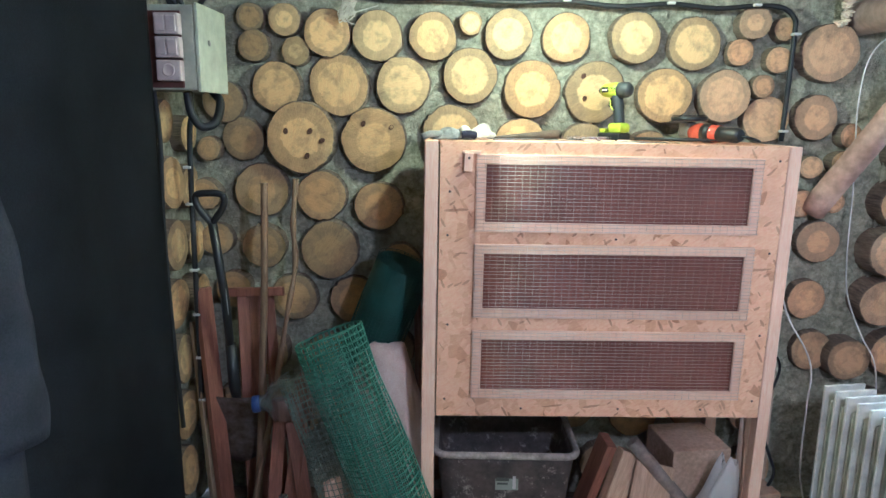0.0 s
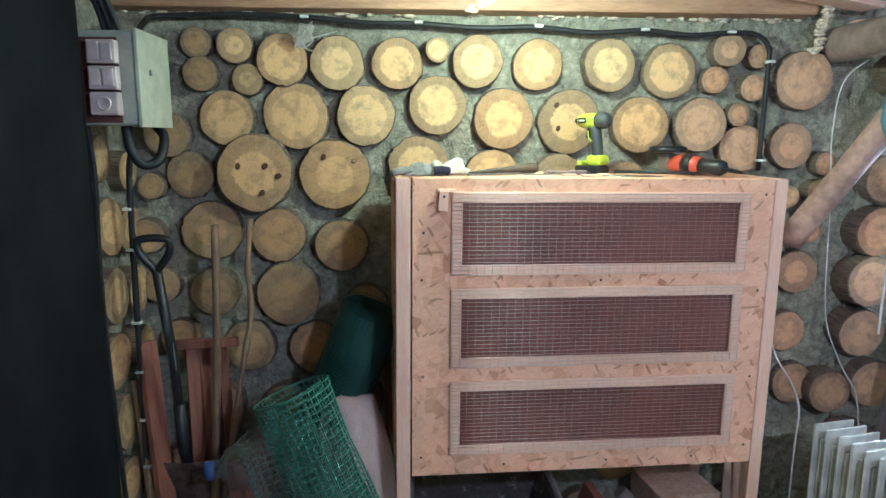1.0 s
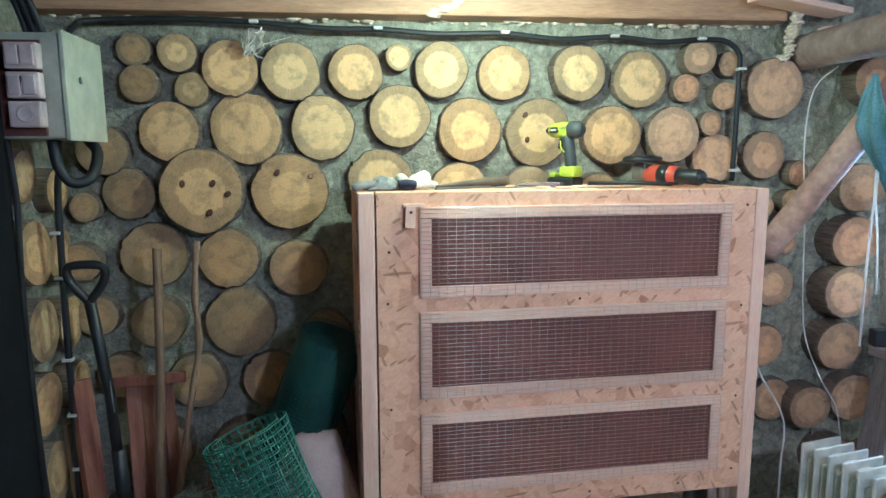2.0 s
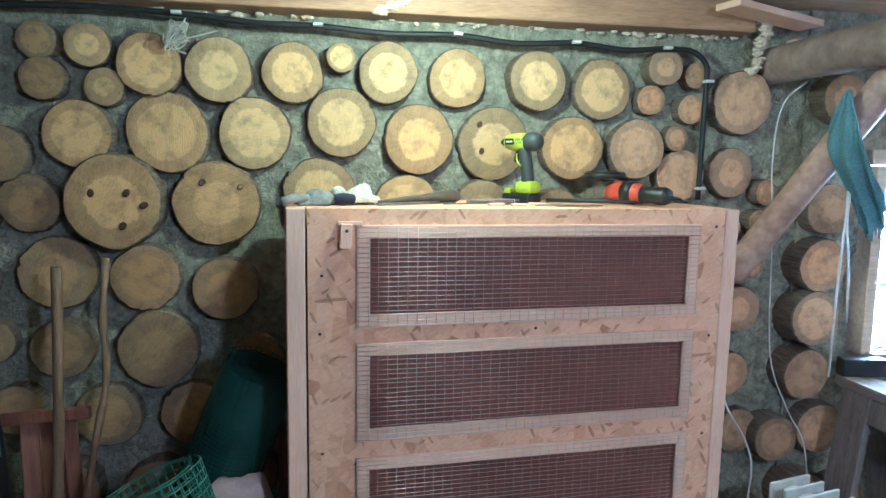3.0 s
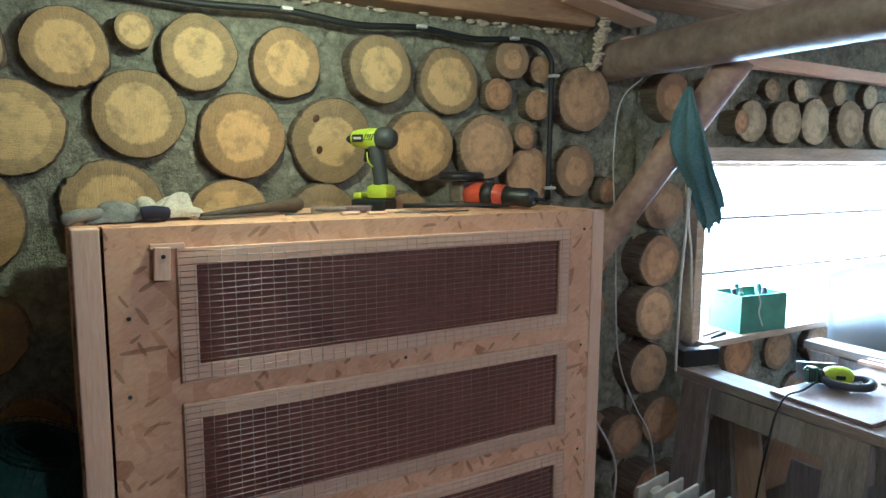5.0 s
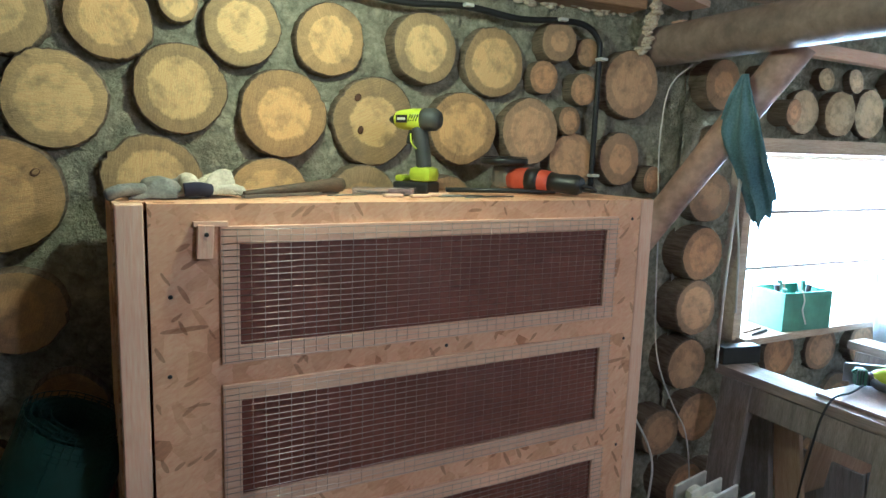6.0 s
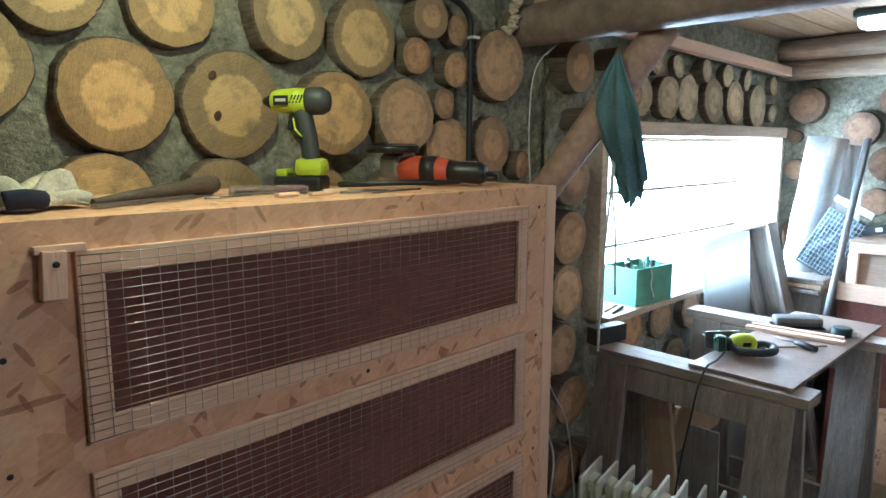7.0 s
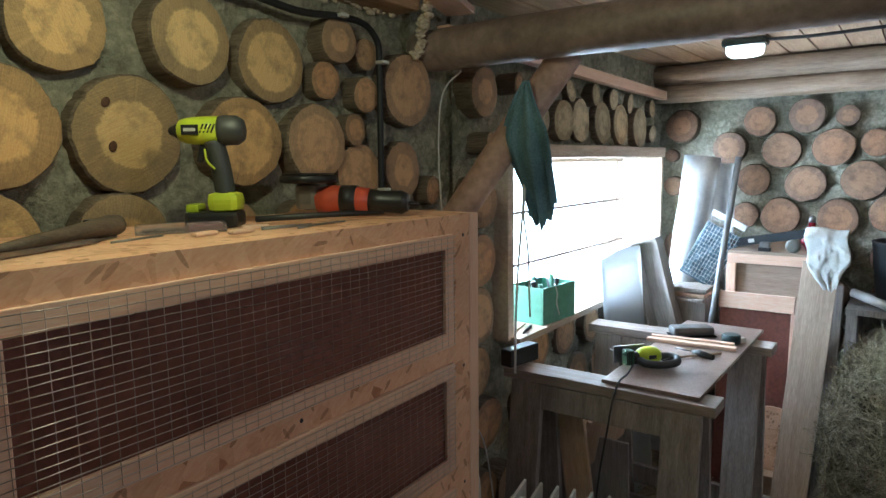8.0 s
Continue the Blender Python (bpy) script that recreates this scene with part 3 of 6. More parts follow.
set_logs(east, [(y + 0.03 * math.sin(9 * z), z, 0.10) for z in (1.3, 1.55, 1.8, 2.0) for y in (1.16, 0.9, 0.6)], on_east, 0.052, BROWN_LOGS)
west_rows = [(2.66, 1.67, 0.08), (2.86, 1.62, 0.07), (2.68, 1.44, 0.10), (2.86, 1.41, 0.09), (2.67, 1.20, 0.10), (2.86, 1.18, 0.09), (2.66, 0.97, 0.10), (2.87, 0.96, 0.08),
             (2.67, 0.74, 0.10), (2.87, 0.72, 0.09), (2.67, 0.50, 0.10), (2.86, 0.48, 0.09), (2.66, 0.26, 0.10), (2.45, 1.55, 0.09), (2.45, 1.30, 0.09), (2.45, 1.05, 0.09)]
set_logs(west, west_rows, on_west, 0.06)


def knot_on(log, a, b, r):
    """A dark knot sunk into a log's face, at a part of its radius."""
    bm = N()
    ry = r * 0.75
    lathe(bm, ((1.0, 0.0), (0.85, 0.0016), (0.4, 0.0005)), Matrix.Diagonal((r, ry, 1, 1)), 14)
    ob = part("knot", bm, KNOT, log, "dark brown knot")
    flat = log.matrix_world.to_3x3().normalized()
    turn = math.atan2(flat[2][0], flat[2][1])
    ob.matrix_local = Matrix.Rotation(-turn, 4, "Z") @ pose(a, b, 0.003, 0, 0, lr.uniform(0, 90))


for log, spots in zip(knotty, (((-0.42, 0.18), (0.28, 0.18), (0.62, -0.08), (0.18, -0.52)), ((-0.30, 0.50), (0.55, 0.40)), ((-0.41, 0.52), (-0.34, -0.20)))):
    for a, b in spots:
        knot_on(log, a, b, 0.095)

# ---- window ----
wx0, wx1, wz0, wz1 = WIN
window = thing("window_1", pose(wx0, 2.985, wz0), "wide low window lined with pale boards, daylight blazing through it", "window", kind="structure")
W, H, D = wx1 - wx0, wz1 - wz0, 0.20
FRAME = wood("pale_window_boards", (0.50, 0.38, 0.27), (0.74, 0.62, 0.48), (1, 12, 12))
part("window_frame", box(N(), (W / 2, 0.03, H + 0.003), (W + 0.10, 0.27, 0.056), (0, 0, 0), 0.003), FRAME, window)
part("window_frame", box(N(), (-0.008, 0.028, H / 2 - 0.02), (0.046, 0.272, H - 0.02), (0, 0, 0), 0.003), FRAME, window)
part("window_frame", box(N(), (W, 0.03, H / 2 - 0.02), (0.03, 0.27, H - 0.02), (0, 0, 0), 0.003), FRAME, window)
part("window_sill", box(N(), (W / 2, 0.085, -0.014), (W + 0.02, 0.47, 0.028), (0, 0, 0), 0.003), FRAME, window, "pale sill board with dust and shavings")
for x in (0.035, W - 0.13):
    part("sash_bar", box(N(), (x, 0.145, H / 2 - 0.01), (0.026, 0.02, H - 0.05), (0, 0, 0), 0.004), FRAME, window)
for z in (H - 0.04,):
    part("sash_bar", box(N(), (W / 2, 0.147, z), (W - 0.06, 0.02, 0.022), (0, 0, 0), 0.004), FRAME, window)
PANE, _, _, glass = mat("window_glass", 0.0)
glass.inputs["Base Color"].default_value = (0.96, 0.99, 1.0, 1)
glass.inputs["Transmission Weight"].default_value, glass.inputs["IOR"].default_value = 1.0, 1.1
pane = part("pane", box(N(), (W / 2, 0.16, H / 2 - 0.02), (W - 0.05, 0.004, H - 0.06)), PANE, window)
pane.visible_shadow = False
for z in (0.205, 0.457):
    part("glazing_bar", box(N(), (W / 2, 0.132, z), (W - 0.06, 0.010, 0.015), (0, rng.uniform(-0.5, 0.5), 0), 0.002), BEAM, window, "thin dark bar across the glass")
bm = box(N(), (4.0, 6.5, 1.5), (14, 0.02, 9))
tagged(mesh_object("backdrop", bm, glow("bright_overcast_distance", (0.93, 0.97, 1.0), 2.6)), "blank white overcast daylight", "backdrop", kind="structure")

# ---- the wire-fronted cabinet ----
HUTCH = Matrix.Translation((0.196, 2.420, 1.62)) @ pose(0, 0, 0, 0, 0.45, 2.3) @ Matrix.Diagonal((1.012, 1, 1, 1)) @ Matrix.Translation((-0.196, -2.432, -1.62))
cab = thing("cabinet", HUTCH, "strand board rabbit hutch with three wire mesh fronts on wooden legs", "hutch")
CX0, CX1, CF, CB, CZ0, CZ1 = 0.196, 1.362, 2.432, 2.86, 0.635, 1.607
opens = [(1.314, 1.578), (1.008, 1.272), (0.706, 0.962)]
OX0, OX1 = 0.316, 1.279
bars = [(CZ1, opens[0][1] - 0.02), (opens[0][0] + 0.02, opens[1][1] - 0.02), (opens[1][0] + 0.02, opens[2][1] - 0.02), (opens[2][0] + 0.02, CZ0)]
CT = CZ1 + 0.0125
part("front_panel", box(N(), ((CX0 + OX0 + 0.02) / 2, CF + 0.006, (CZ0 + CT) / 2), (OX0 + 0.02 - CX0, 0.012, CT - CZ0)), OSB, cab, "pinkish strand board stile")
part("front_panel", box(N(), ((CX1 + OX1 - 0.02) / 2, CF + 0.006, (CZ0 + CT) / 2), (CX1 - OX1 + 0.02, 0.012, CT - CZ0)), OSB, cab, "pinkish strand board stile")
for a, b in ((CT, bars[0][1]), *bars[1:]):
    part("front_panel", box(N(), ((OX0 + OX1) / 2, CF + 0.006, (a + b) / 2), (OX1 - OX0 - 0.04, 0.012, a - b)), OSB, cab, "pinkish strand board rail")
part("top", box(N(), ((0.144 + CX1 + 0.045) / 2, (CF + 0.0485 + CB) / 2, CZ1 + 0.0065), (CX1 + 0.045 - 0.144, CB - CF - 0.0485, 0.012)), OSB, cab, "strand board top")
part("top_strip", box(N(), ((CX0 + CX1) / 2, CF + 0.0303, CZ1 + 0.0065), (CX1 - CX0 - 0.001, 0.0355, 0.012)), OSB, cab)
part("side_panel", box(N(), (0.147, (CF + 0.055 + CB) / 2, (CZ0 + CZ1) / 2), (0.011, CB - CF - 0.058, CZ1 - CZ0 - 0.002)), OSB, cab)
part("side_panel", box(N(), (CX1 + 0.034, (CF + 0.055 + CB) / 2, (CZ0 + CZ1) / 2), (0.011, CB - CF - 0.058, CZ1 - CZ0 - 0.002)), OSB, cab)
part("back_panel", box(N(), ((CX0 + CX1) / 2, CB - 0.008, (CZ0 + CZ1) / 2), (CX1 - CX0 - 0.02, 0.010, CZ1 - CZ0 - 0.004)), OSB, cab)
part("bottom", box(N(), ((CX0 + CX1) / 2, (CF + 0.016 + CB - 0.02) / 2, CZ0 + 0.008), (CX1 - CX0 - 0.01, CB - CF - 0.04, 0.012)), OSB, cab)
part("post", box(N(), (0.168, CF + 0.024, CT / 2), (0.046, 0.046, CT - 0.0005), (0, 0, 0), 0.003), PINE_Z, cab, "planed pine post")
part("post", box(N(), (CX1 + 0.0245, CF + 0.024, CT / 2), (0.043, 0.046, CT - 0.0005), (0, 0, 0), 0.003), PINE_Z, cab, "planed pine post")
for x in (0.178, CX1 + 0.004):
    part("post", box(N(), (x, CB - 0.038, CZ1 / 2), (0.045, 0.045, CZ1 - 0.004), (0, 0, 0), 0.003), PINE_Z, cab)


def wire_panel(z0, z1, rows, seed):
    """Lath frame with welded mesh stapled over it, and a red-brown board close behind."""
    r = random.Random(seed)
    door = part("mesh_door", N_frame(z0, z1), PINE_X, cab, "pine lath frame under welded wire")
    bm = N()
    n = 38
    y = CF - 0.0125
    for k in range(n + 1):
        x = OX0 + 0.004 + (OX1 - OX0 - 0.008) * k / n
        j = r.uniform(-0.0012, 0.0012)
        tube(bm, [(x + j, y, z0 + 0.004), (x - j, y, (z0 + z1) / 2), (x + j, y, z1 - 0.004)], 0.0005, 5)
    part("wire_mesh", bm, GLINTLESS_WIRE, door, "upright wires of the mesh, their missing glint put into the material")
    bm = N()
    for k in range(rows + 1):
        z = z0 + 0.006 + (z1 - z0 - 0.012) * k / rows
        pts = [(OX0 + (OX1 - OX0) * i / 12, y - 0.0016 + r.uniform(-0.0012, 0.0012), z + r.uniform(-0.0012, 0.0012)) for i in range(13)]
        tube(bm, pts, 0.00075, 5)
    part("wire_mesh", bm, WIRE, door, "galvanised welded wire mesh")
    part("lining_board", box(N(), ((OX0 + OX1) / 2, CF + 0.004, (z0 + z1) / 2), (OX1 - OX0 - 0.042, 0.006, z1 - z0 - 0.042)), HARDBOARD, door, "dark red-brown board behind the mesh")


def N_frame(z0, z1, w=0.034, t=0.009):
    bm = N()
    y = CF - t / 2 - 0.001
    box(bm, ((OX0 + OX1) / 2, y, z1 - w / 2), (OX1 - OX0, t, w), (0, 0, 0), 0.0015)
    box(bm, ((OX0 + OX1) / 2, y, z0 + w / 2), (OX1 - OX0, t, w), (0, 0, 0), 0.0015)
    box(bm, (OX0 + w / 2, y, (z0 + z1) / 2), (w, t, z1 - z0 - 2 * w), (0, 0, 0), 0.0015)
    box(bm, (OX1 - w / 2, y, (z0 + z1) / 2), (w, t, z1 - z0 - 2 * w), (0, 0, 0), 0.0015)
    return bm


for k, (z0, z1) in enumerate(opens):
    wire_panel(z0, z1, 20, k)
for x, z, tilt in ((0.289, 1.573, 3),):
    latch = part("latch", box(N(), (x, CF - 0.011, z - 0.022), (0.028, 0.018, 0.062), (0, tilt, 0), 0.0015), PINE_Z, cab, "turning wooden latch on a screw")
    bm = lathe(N(), ((0.0042, 0.0), (0.0042, 0.001), (0.002, 0.0014)), pose(x + 0.002, CF - 0.0202, z - 0.008, 90, 0, 0), 10)
    part("screw", bm, BLACK, latch)
part("batten", box(N(), (0.30, CF - 0.007, 1.583), (0.06, 0.012, 0.010), (0, 0, 0), 0.001), PINE_X, cab)
for x, z in ((0.225, 1.30), (0.23, 0.98), (0.225, 0.70), (1.335, 1.57), (1.335, 1.25), (1.335, 0.95), (1.335, 0.70), (0.5, 0.665), (0.85, 0.665), (1.15, 0.665), (0.8, 1.293), (0.23, 1.45)):
    part("screw", lathe(N(), ((0.0042, 0.0), (0.0040, 0.0008), (0.002, 0.0010)), pose(x, CF - 0.0002, z, 90, 0, 0), 10), BLACK, cab)

# ---- west side: fuse box, cables, hangings ----
SWITCH = plain("white_switch_plastic", (0.62, 0.52, 0.50), 0.35)
BOXMETAL = plain("grey_green_box_paint", (0.52, 0.54, 0.43), 0.4)
BROWNWOOD = wood("red_brown_painted_wood", (0.17, 0.062, 0.038), (0.34, 0.145, 0.09), (14, 14, 1))
STEEL = plain("worn_steel", (0.35, 0.35, 0.35), 0.38, 1.0)
TIE = plain("white_cable_tie", (0.75, 0.75, 0.72), 0.4)

fuse = thing("fuse_box", pose(-0.742, 2.615, 1.775), "grey-green metal fuse box with switches on its side", "fuse box")
part("body", box(N(), (0, 0.002, 0.142), (0.215, 0.252, 0.278), (0, 0, 0), 0.006), BOXMETAL, fuse)
door = part("door", box(N(), (0.117, 0.002, 0.142), (0.012, 0.268, 0.29), (0, 0, 0), 0.003), BOXMETAL, fuse, "grey-green metal door")
part("lock", lathe(N(), ((0.0, 0.0), (0.010, 0.0), (0.010, 0.004), (0.004, 0.006)), pose(0.122, -0.04, 0.165, 0, 90, 0), 14), STEEL, door, "small steel lock")
part("side_plate", box(N(), (-0.02, -0.129, 0.135), (0.17, 0.010, 0.25), (0, 0, 0), 0.003), plain("red_brown_mount", (0.13, 0.05, 0.04), 0.5), fuse)
for k, z in enumerate((0.215, 0.14, 0.065)):
    sw = part("switch" if k < 2 else "socket", box(N(), (0.03, -0.152, z), (0.082, 0.036, 0.068), (0, 0, 0), 0.006), SWITCH, fuse, "off-white surface switch" if k < 2 else "off-white socket")
    if k < 2:
        for dx in (-0.018, 0.018):
            part("rocker", box(N(), (0.03 + dx, -0.172, z), (0.032, 0.008, 0.050), (4, 0, 0), 0.003), SWITCH, sw)
    else:
        part("recess", lathe(N(), ((0.022, 0.0), (0.020, 0.003), (0.016, 0.001), (0.003, 0.001)), pose(0.03, -0.170, z, 90, 0, 0), 18), SWITCH, sw)


def cable(name, points, r, material, label, category="cable", clips=(), flat=1.0):
    ob = thing(name, Matrix(), label, category)
    part("strand", tube(N(), spline(points), r, 8, flat=flat), material, ob)
    for c in clips:
        part("clip", box(N(), c, (0.030, 0.030, 0.010), (0, 0, 0), 0.003), TIE, ob)
    return ob


cable("cable", [(-0.745, 2.70, 1.78), (-0.745, 2.70, 1.70), (-0.755, 2.69, 1.60), (-0.765, 2.69, 1.2), (-0.77, 2.69, 0.8), (-0.78, 2.69, 0.40)], 0.011, RUBBER,
      "black cable clipped down the log wall below the fuse box", clips=[(-0.768, 2.69, z) for z in (1.50, 1.36, 1.10, 0.92, 0.74, 0.56)])
cable("cable", [(-0.70, 2.56, 1.775), (-0.69, 2.56, 1.70), (-0.66, 2.57, 1.655), (-0.62, 2.60, 1.67), (-0.62, 2.66, 1.74), (-0.66, 2.70, 1.78)], 0.016, RUBBER, "thick black cable loop under the fuse box")
cable("cable", [(-0.80, 2.52, 1.775), (-0.80, 2.54, 1.60), (-0.815, 2.55, 1.3), (-0.81, 2.55, 0.9), (-0.80, 2.56, 0.5)], 0.009, RUBBER, "thin black cable beside the blanket")
for k, dx in enumerate((0.0, 0.022, 0.046)):
    cable("cable", [(-0.76 + dx, 2.62, 2.05), (-0.78 + dx, 2.60 - 0.01 * k, 2.15), (-0.82 + 1.4 * dx, 2.56, 2.24), (-0.84 + 1.5 * dx, 2.50, 2.31)], 0.010, RUBBER, "black cable rising from the fuse box to the ceiling")
cable("cable", [(-0.70, 2.66, 2.05), (-0.70, 2.78, 2.13), (-0.69, 2.88, 2.165), (-0.45, 2.895, 2.178), (-0.18, 2.90, 2.172), (0.05, 2.90, 2.155), (0.23, 2.90, 2.155), (0.45, 2.90, 2.142), (0.67, 2.90, 2.147),
                (0.87, 2.90, 2.13), (1.07, 2.90, 2.14), (1.25, 2.90, 2.125), (1.40, 2.90, 2.135), (1.50, 2.90, 2.13), (1.553, 2.90, 2.09), (1.56, 2.90, 2.03), (1.558, 2.90, 1.85), (1.553, 2.90, 1.62)], 0.0095, RUBBER,
      "black cable sagging along the top of the log wall", clips=[(-0.18, 2.89, 2.172), (0.23, 2.89, 2.157), (0.67, 2.89, 2.149), (1.07, 2.89, 2.141), (1.40, 2.89, 2.136), (1.56, 2.888, 2.03), (1.553, 2.888, 1.66)])

STRING = plain("white_string", (0.72, 0.68, 0.58), 0.8)
sr = random.Random(3)
bm = N()
pts = []
for k in range(26):
    a = k * 2.1
    pts.append((-0.185 + 0.034 * math.cos(a) + sr.uniform(-0.012, 0.012), 2.875 + sr.uniform(-0.012, 0.012), 2.10 + 0.042 * math.sin(a * 1.07) + sr.uniform(-0.012, 0.012)))
tube(bm, spline(pts + [(-0.10, 2.87, 2.105), (-0.06, 2.865, 2.115)], 5), 0.0022, 5)
tube(bm, spline([(-0.19, 2.872, 2.08), (-0.175, 2.87, 2.055), (-0.15, 2.865, 2.045)], 5), 0.0022, 5)
solid("string", bm, STRING, Matrix(), "tangled bundle of white string hung on the log wall", "string")


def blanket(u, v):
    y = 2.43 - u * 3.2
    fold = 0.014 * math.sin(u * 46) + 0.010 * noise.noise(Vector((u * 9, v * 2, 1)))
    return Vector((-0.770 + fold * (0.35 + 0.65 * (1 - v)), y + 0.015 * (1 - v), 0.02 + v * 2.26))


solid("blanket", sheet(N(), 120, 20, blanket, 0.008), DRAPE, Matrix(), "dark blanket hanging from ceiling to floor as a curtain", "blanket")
GREYCLOTH = rough_surface("blue_grey_cloth", (0.016, 0.0165, 0.018), (0.034, 0.034, 0.036), 6, 0.95, 0, 0.004, 200, 0.6)
GREYCLOTH.node_tree.nodes["Principled BSDF"].inputs["Specular IOR Level"].default_value = 0.15


def jacket(u, v):
    top, low = 1.62, 0.97
    z = low + v * (top - low)
    return Vector((-0.70 + 0.025 * math.sin(u * 11 + v * 2) + 0.02 * noise.noise(Vector((u * 4, v * 4, 3))), 1.60 - 0.10 * v - u * 0.6, z + 0.02 * math.sin(u * 7)))


coat = thing("coat", Matrix(), "blue-grey work coat hanging over the dark blanket", "coat")
part("body", sheet(N(), 30, 20, jacket, 0.012), GREYCLOTH, coat)
part("lining", sheet(N(), 24, 12, lambda u, v: Vector((-0.725 + 0.012 * math.sin(u * 9), 1.55 - u * 0.5, 0.45 + v * 0.6)), 0.008), GREYCLOTH, coat)

# ---- tools and planks leaning in the corner ----
spade = thing("spade", Matrix(), "black spade with a plastic D-handle leaning in the corner", "spade")
part("shaft", tube(N(), [(-0.655, 2.60, 1.31), (-0.645, 2.66, 1.0), (-0.64, 2.70, 0.62)], 0.017, 12), BLACK, spade)
part("handle", tube(N(), spline([(-0.655, 2.598, 1.30), (-0.70, 2.594, 1.36), (-0.705, 2.590, 1.405), (-0.655, 2.588, 1.415), (-0.605, 2.590, 1.405), (-0.610, 2.594, 1.36), (-0.655, 2.598, 1.30)]), 0.013, 10), BLACK, spade)
part("socket", tube(N(), [(-0.642, 2.685, 0.80), (-0.64, 2.70, 0.62), (-0.635, 2.715, 0.50)], [0.021, 0.024, 0.012], 12), BLACK, spade)
part("blade", sheet(N(), 10, 10, lambda u, v: Vector((-0.635 + (u - 0.5) * 0.19 * (1 - 0.55 * max(0, 0.35 - v)), 2.735 - 0.06 * v + 0.06 * (u - 0.5) ** 2 - 0.02, 0.30 + 0.28 * v - 0.03 * (1 - (2 * u - 1) ** 2) * (v < 0.2))), 0.003),
     rough_surface("rusty_blade", (0.07, 0.045, 0.035), (0.19, 0.15, 0.13), 20, 0.6, 0.6), spade)
part("sticker", box(N(), (-0.644, 2.650, 0.985), (0.024, 0.004, 0.11), (7, 0, 0), 0.001), plain("pale_sticker", (0.35, 0.36, 0.36), 0.5), spade)

STICK = wood("peeled_stick", (0.17, 0.10, 0.055), (0.33, 0.22, 0.125), (14, 14, 1))
solid("wooden_rod", tube(N(), spline([(-0.49, 2.725, 1.44), (-0.505, 2.71, 1.0), (-0.53, 2.68, 0.5), (-0.555, 2.64, 0.02)]), [0.0145] * 19, 12), STICK, Matrix(), "straight brown wooden tool handle leaning on the log wall", "handle", "handles in the corner")
pts = spline([(-0.385, 2.80, 1.45), (-0.40, 2.79, 1.27), (-0.395, 2.78, 1.10), (-0.43, 2.74, 0.88), (-0.50, 2.68, 0.45), (-0.585, 2.60, 0.02)])
solid("wooden_rod", tube(N(), pts, [0.011 + 0.002 * math.sin(k * 1.3) for k in range(len(pts))], 10), STICK, Matrix(), "crooked peeled branch leaning on the log wall", "handle", "handles in the corner")


def plank(a, b, w, t, material, label, turn=0.0, group=""):
    """A sawn board from its foot a to its head b."""
    a, b = Vector(a), Vector(b)
    bm = box(N(), (0, 0, (b - a).length / 2), (w, t, (b - a).length), (0, 0, 0), 0.003)
    m = Matrix.Translation(a) @ (b - a).to_track_quat("Z", "Y").to_matrix().to_4x4() @ Matrix.Rotation(radians(turn), 4, "Z")
    return solid("plank", bm, material, m, label, "plank", group)


G = "planks in the corner"
plank((-0.70, 2.62, 0.01), (-0.80, 2.75, 0.87), 0.055, 0.024, wood("grey_plank", (0.22, 0.15, 0.09), (0.38, 0.28, 0.17), (14, 14, 1)), "weathered narrow plank leaning in the corner", 20, G)
plank((-0.665, 2.62, 0.01), (-0.755, 2.72, 1.02), 0.065, 0.03, BROWNWOOD, "red-brown plank leaning in the corner", 15, G)
plank((-0.60, 2.74, 0.01), (-0.63, 2.83, 0.99), 0.05, 0.025, BROWNWOOD, "red-brown lath leaning on the wall", 5, G)
plank((-0.545, 2.76, 0.01), (-0.585, 2.84, 0.96), 0.05, 0.025, BROWNWOOD, "red-brown lath leaning on the wall", -5, G)
plank((-0.47, 2.76, 0.01), (-0.53, 2.84, 0.98), 0.045, 0.025, BROWNWOOD, "red-brown lath leaning on the wall", 5, G)
plank((-0.40, 2.48, 0.01), (-0.32, 2.70, 0.80), 0.06, 0.03, BROWNWOOD, "red-brown plank standing askew behind the netting", 10, G)
plank((-0.30, 2.50, 0.01), (-0.40, 2.62, 0.60), 0.06, 0.03, BROWNWOOD, "red-brown plank end behind the netting", -10, G)
plank((-0.46, 2.50, 0.01), (-0.43, 2.60, 0.55), 0.05, 0.03, BROWNWOOD, "short red-brown plank behind the bottle", 30, G)
plank((-0.14, 2.36, 0.01), (-0.20, 2.44, 0.36), 0.07, 0.03, PINE_Z, "short pale pine offcut standing on end", 25, G)
solid("crossbar", box(N(), (-0.57, 2.80, 0.985), (0.24, 0.02, 0.035), (0, -2, 0), 0.003), BROWNWOOD, Matrix(), "red-brown crossbar of a frame leaning in the corner", "batten")

PET = clear("clear_pet", (0.86, 0.90, 0.88), 0.08, 0.12)
bottle = thing("water_jug", pose(-0.39, 2.56, 0.62, 0, 84, 6), "clear plastic water jug lying on the planks", "jug")
part("body", lathe(N(), ((0.03, 0.10), (0.032, 0.08), (0.075, 0.05), (0.085, 0.0), (0.080, -0.05), (0.086, -0.08), (0.080, -0.11), (0.086, -0.15), (0.07, -0.18)), pose(0, 0, 0, 180, 0, 0), 22), PET, bottle)
part("cap", lathe(N(), ((0.031, -0.13), (0.033, -0.125), (0.033, -0.105), (0.028, -0.10)), Matrix(), 20), plain("blue_cap", (0.03, 0.06, 0.22), 0.4), bottle, "blue screw cap")
jug = thing("bottle", pose(-0.53, 2.42, 0.0), "dark plastic bottle with a label on the floor", "bottle")
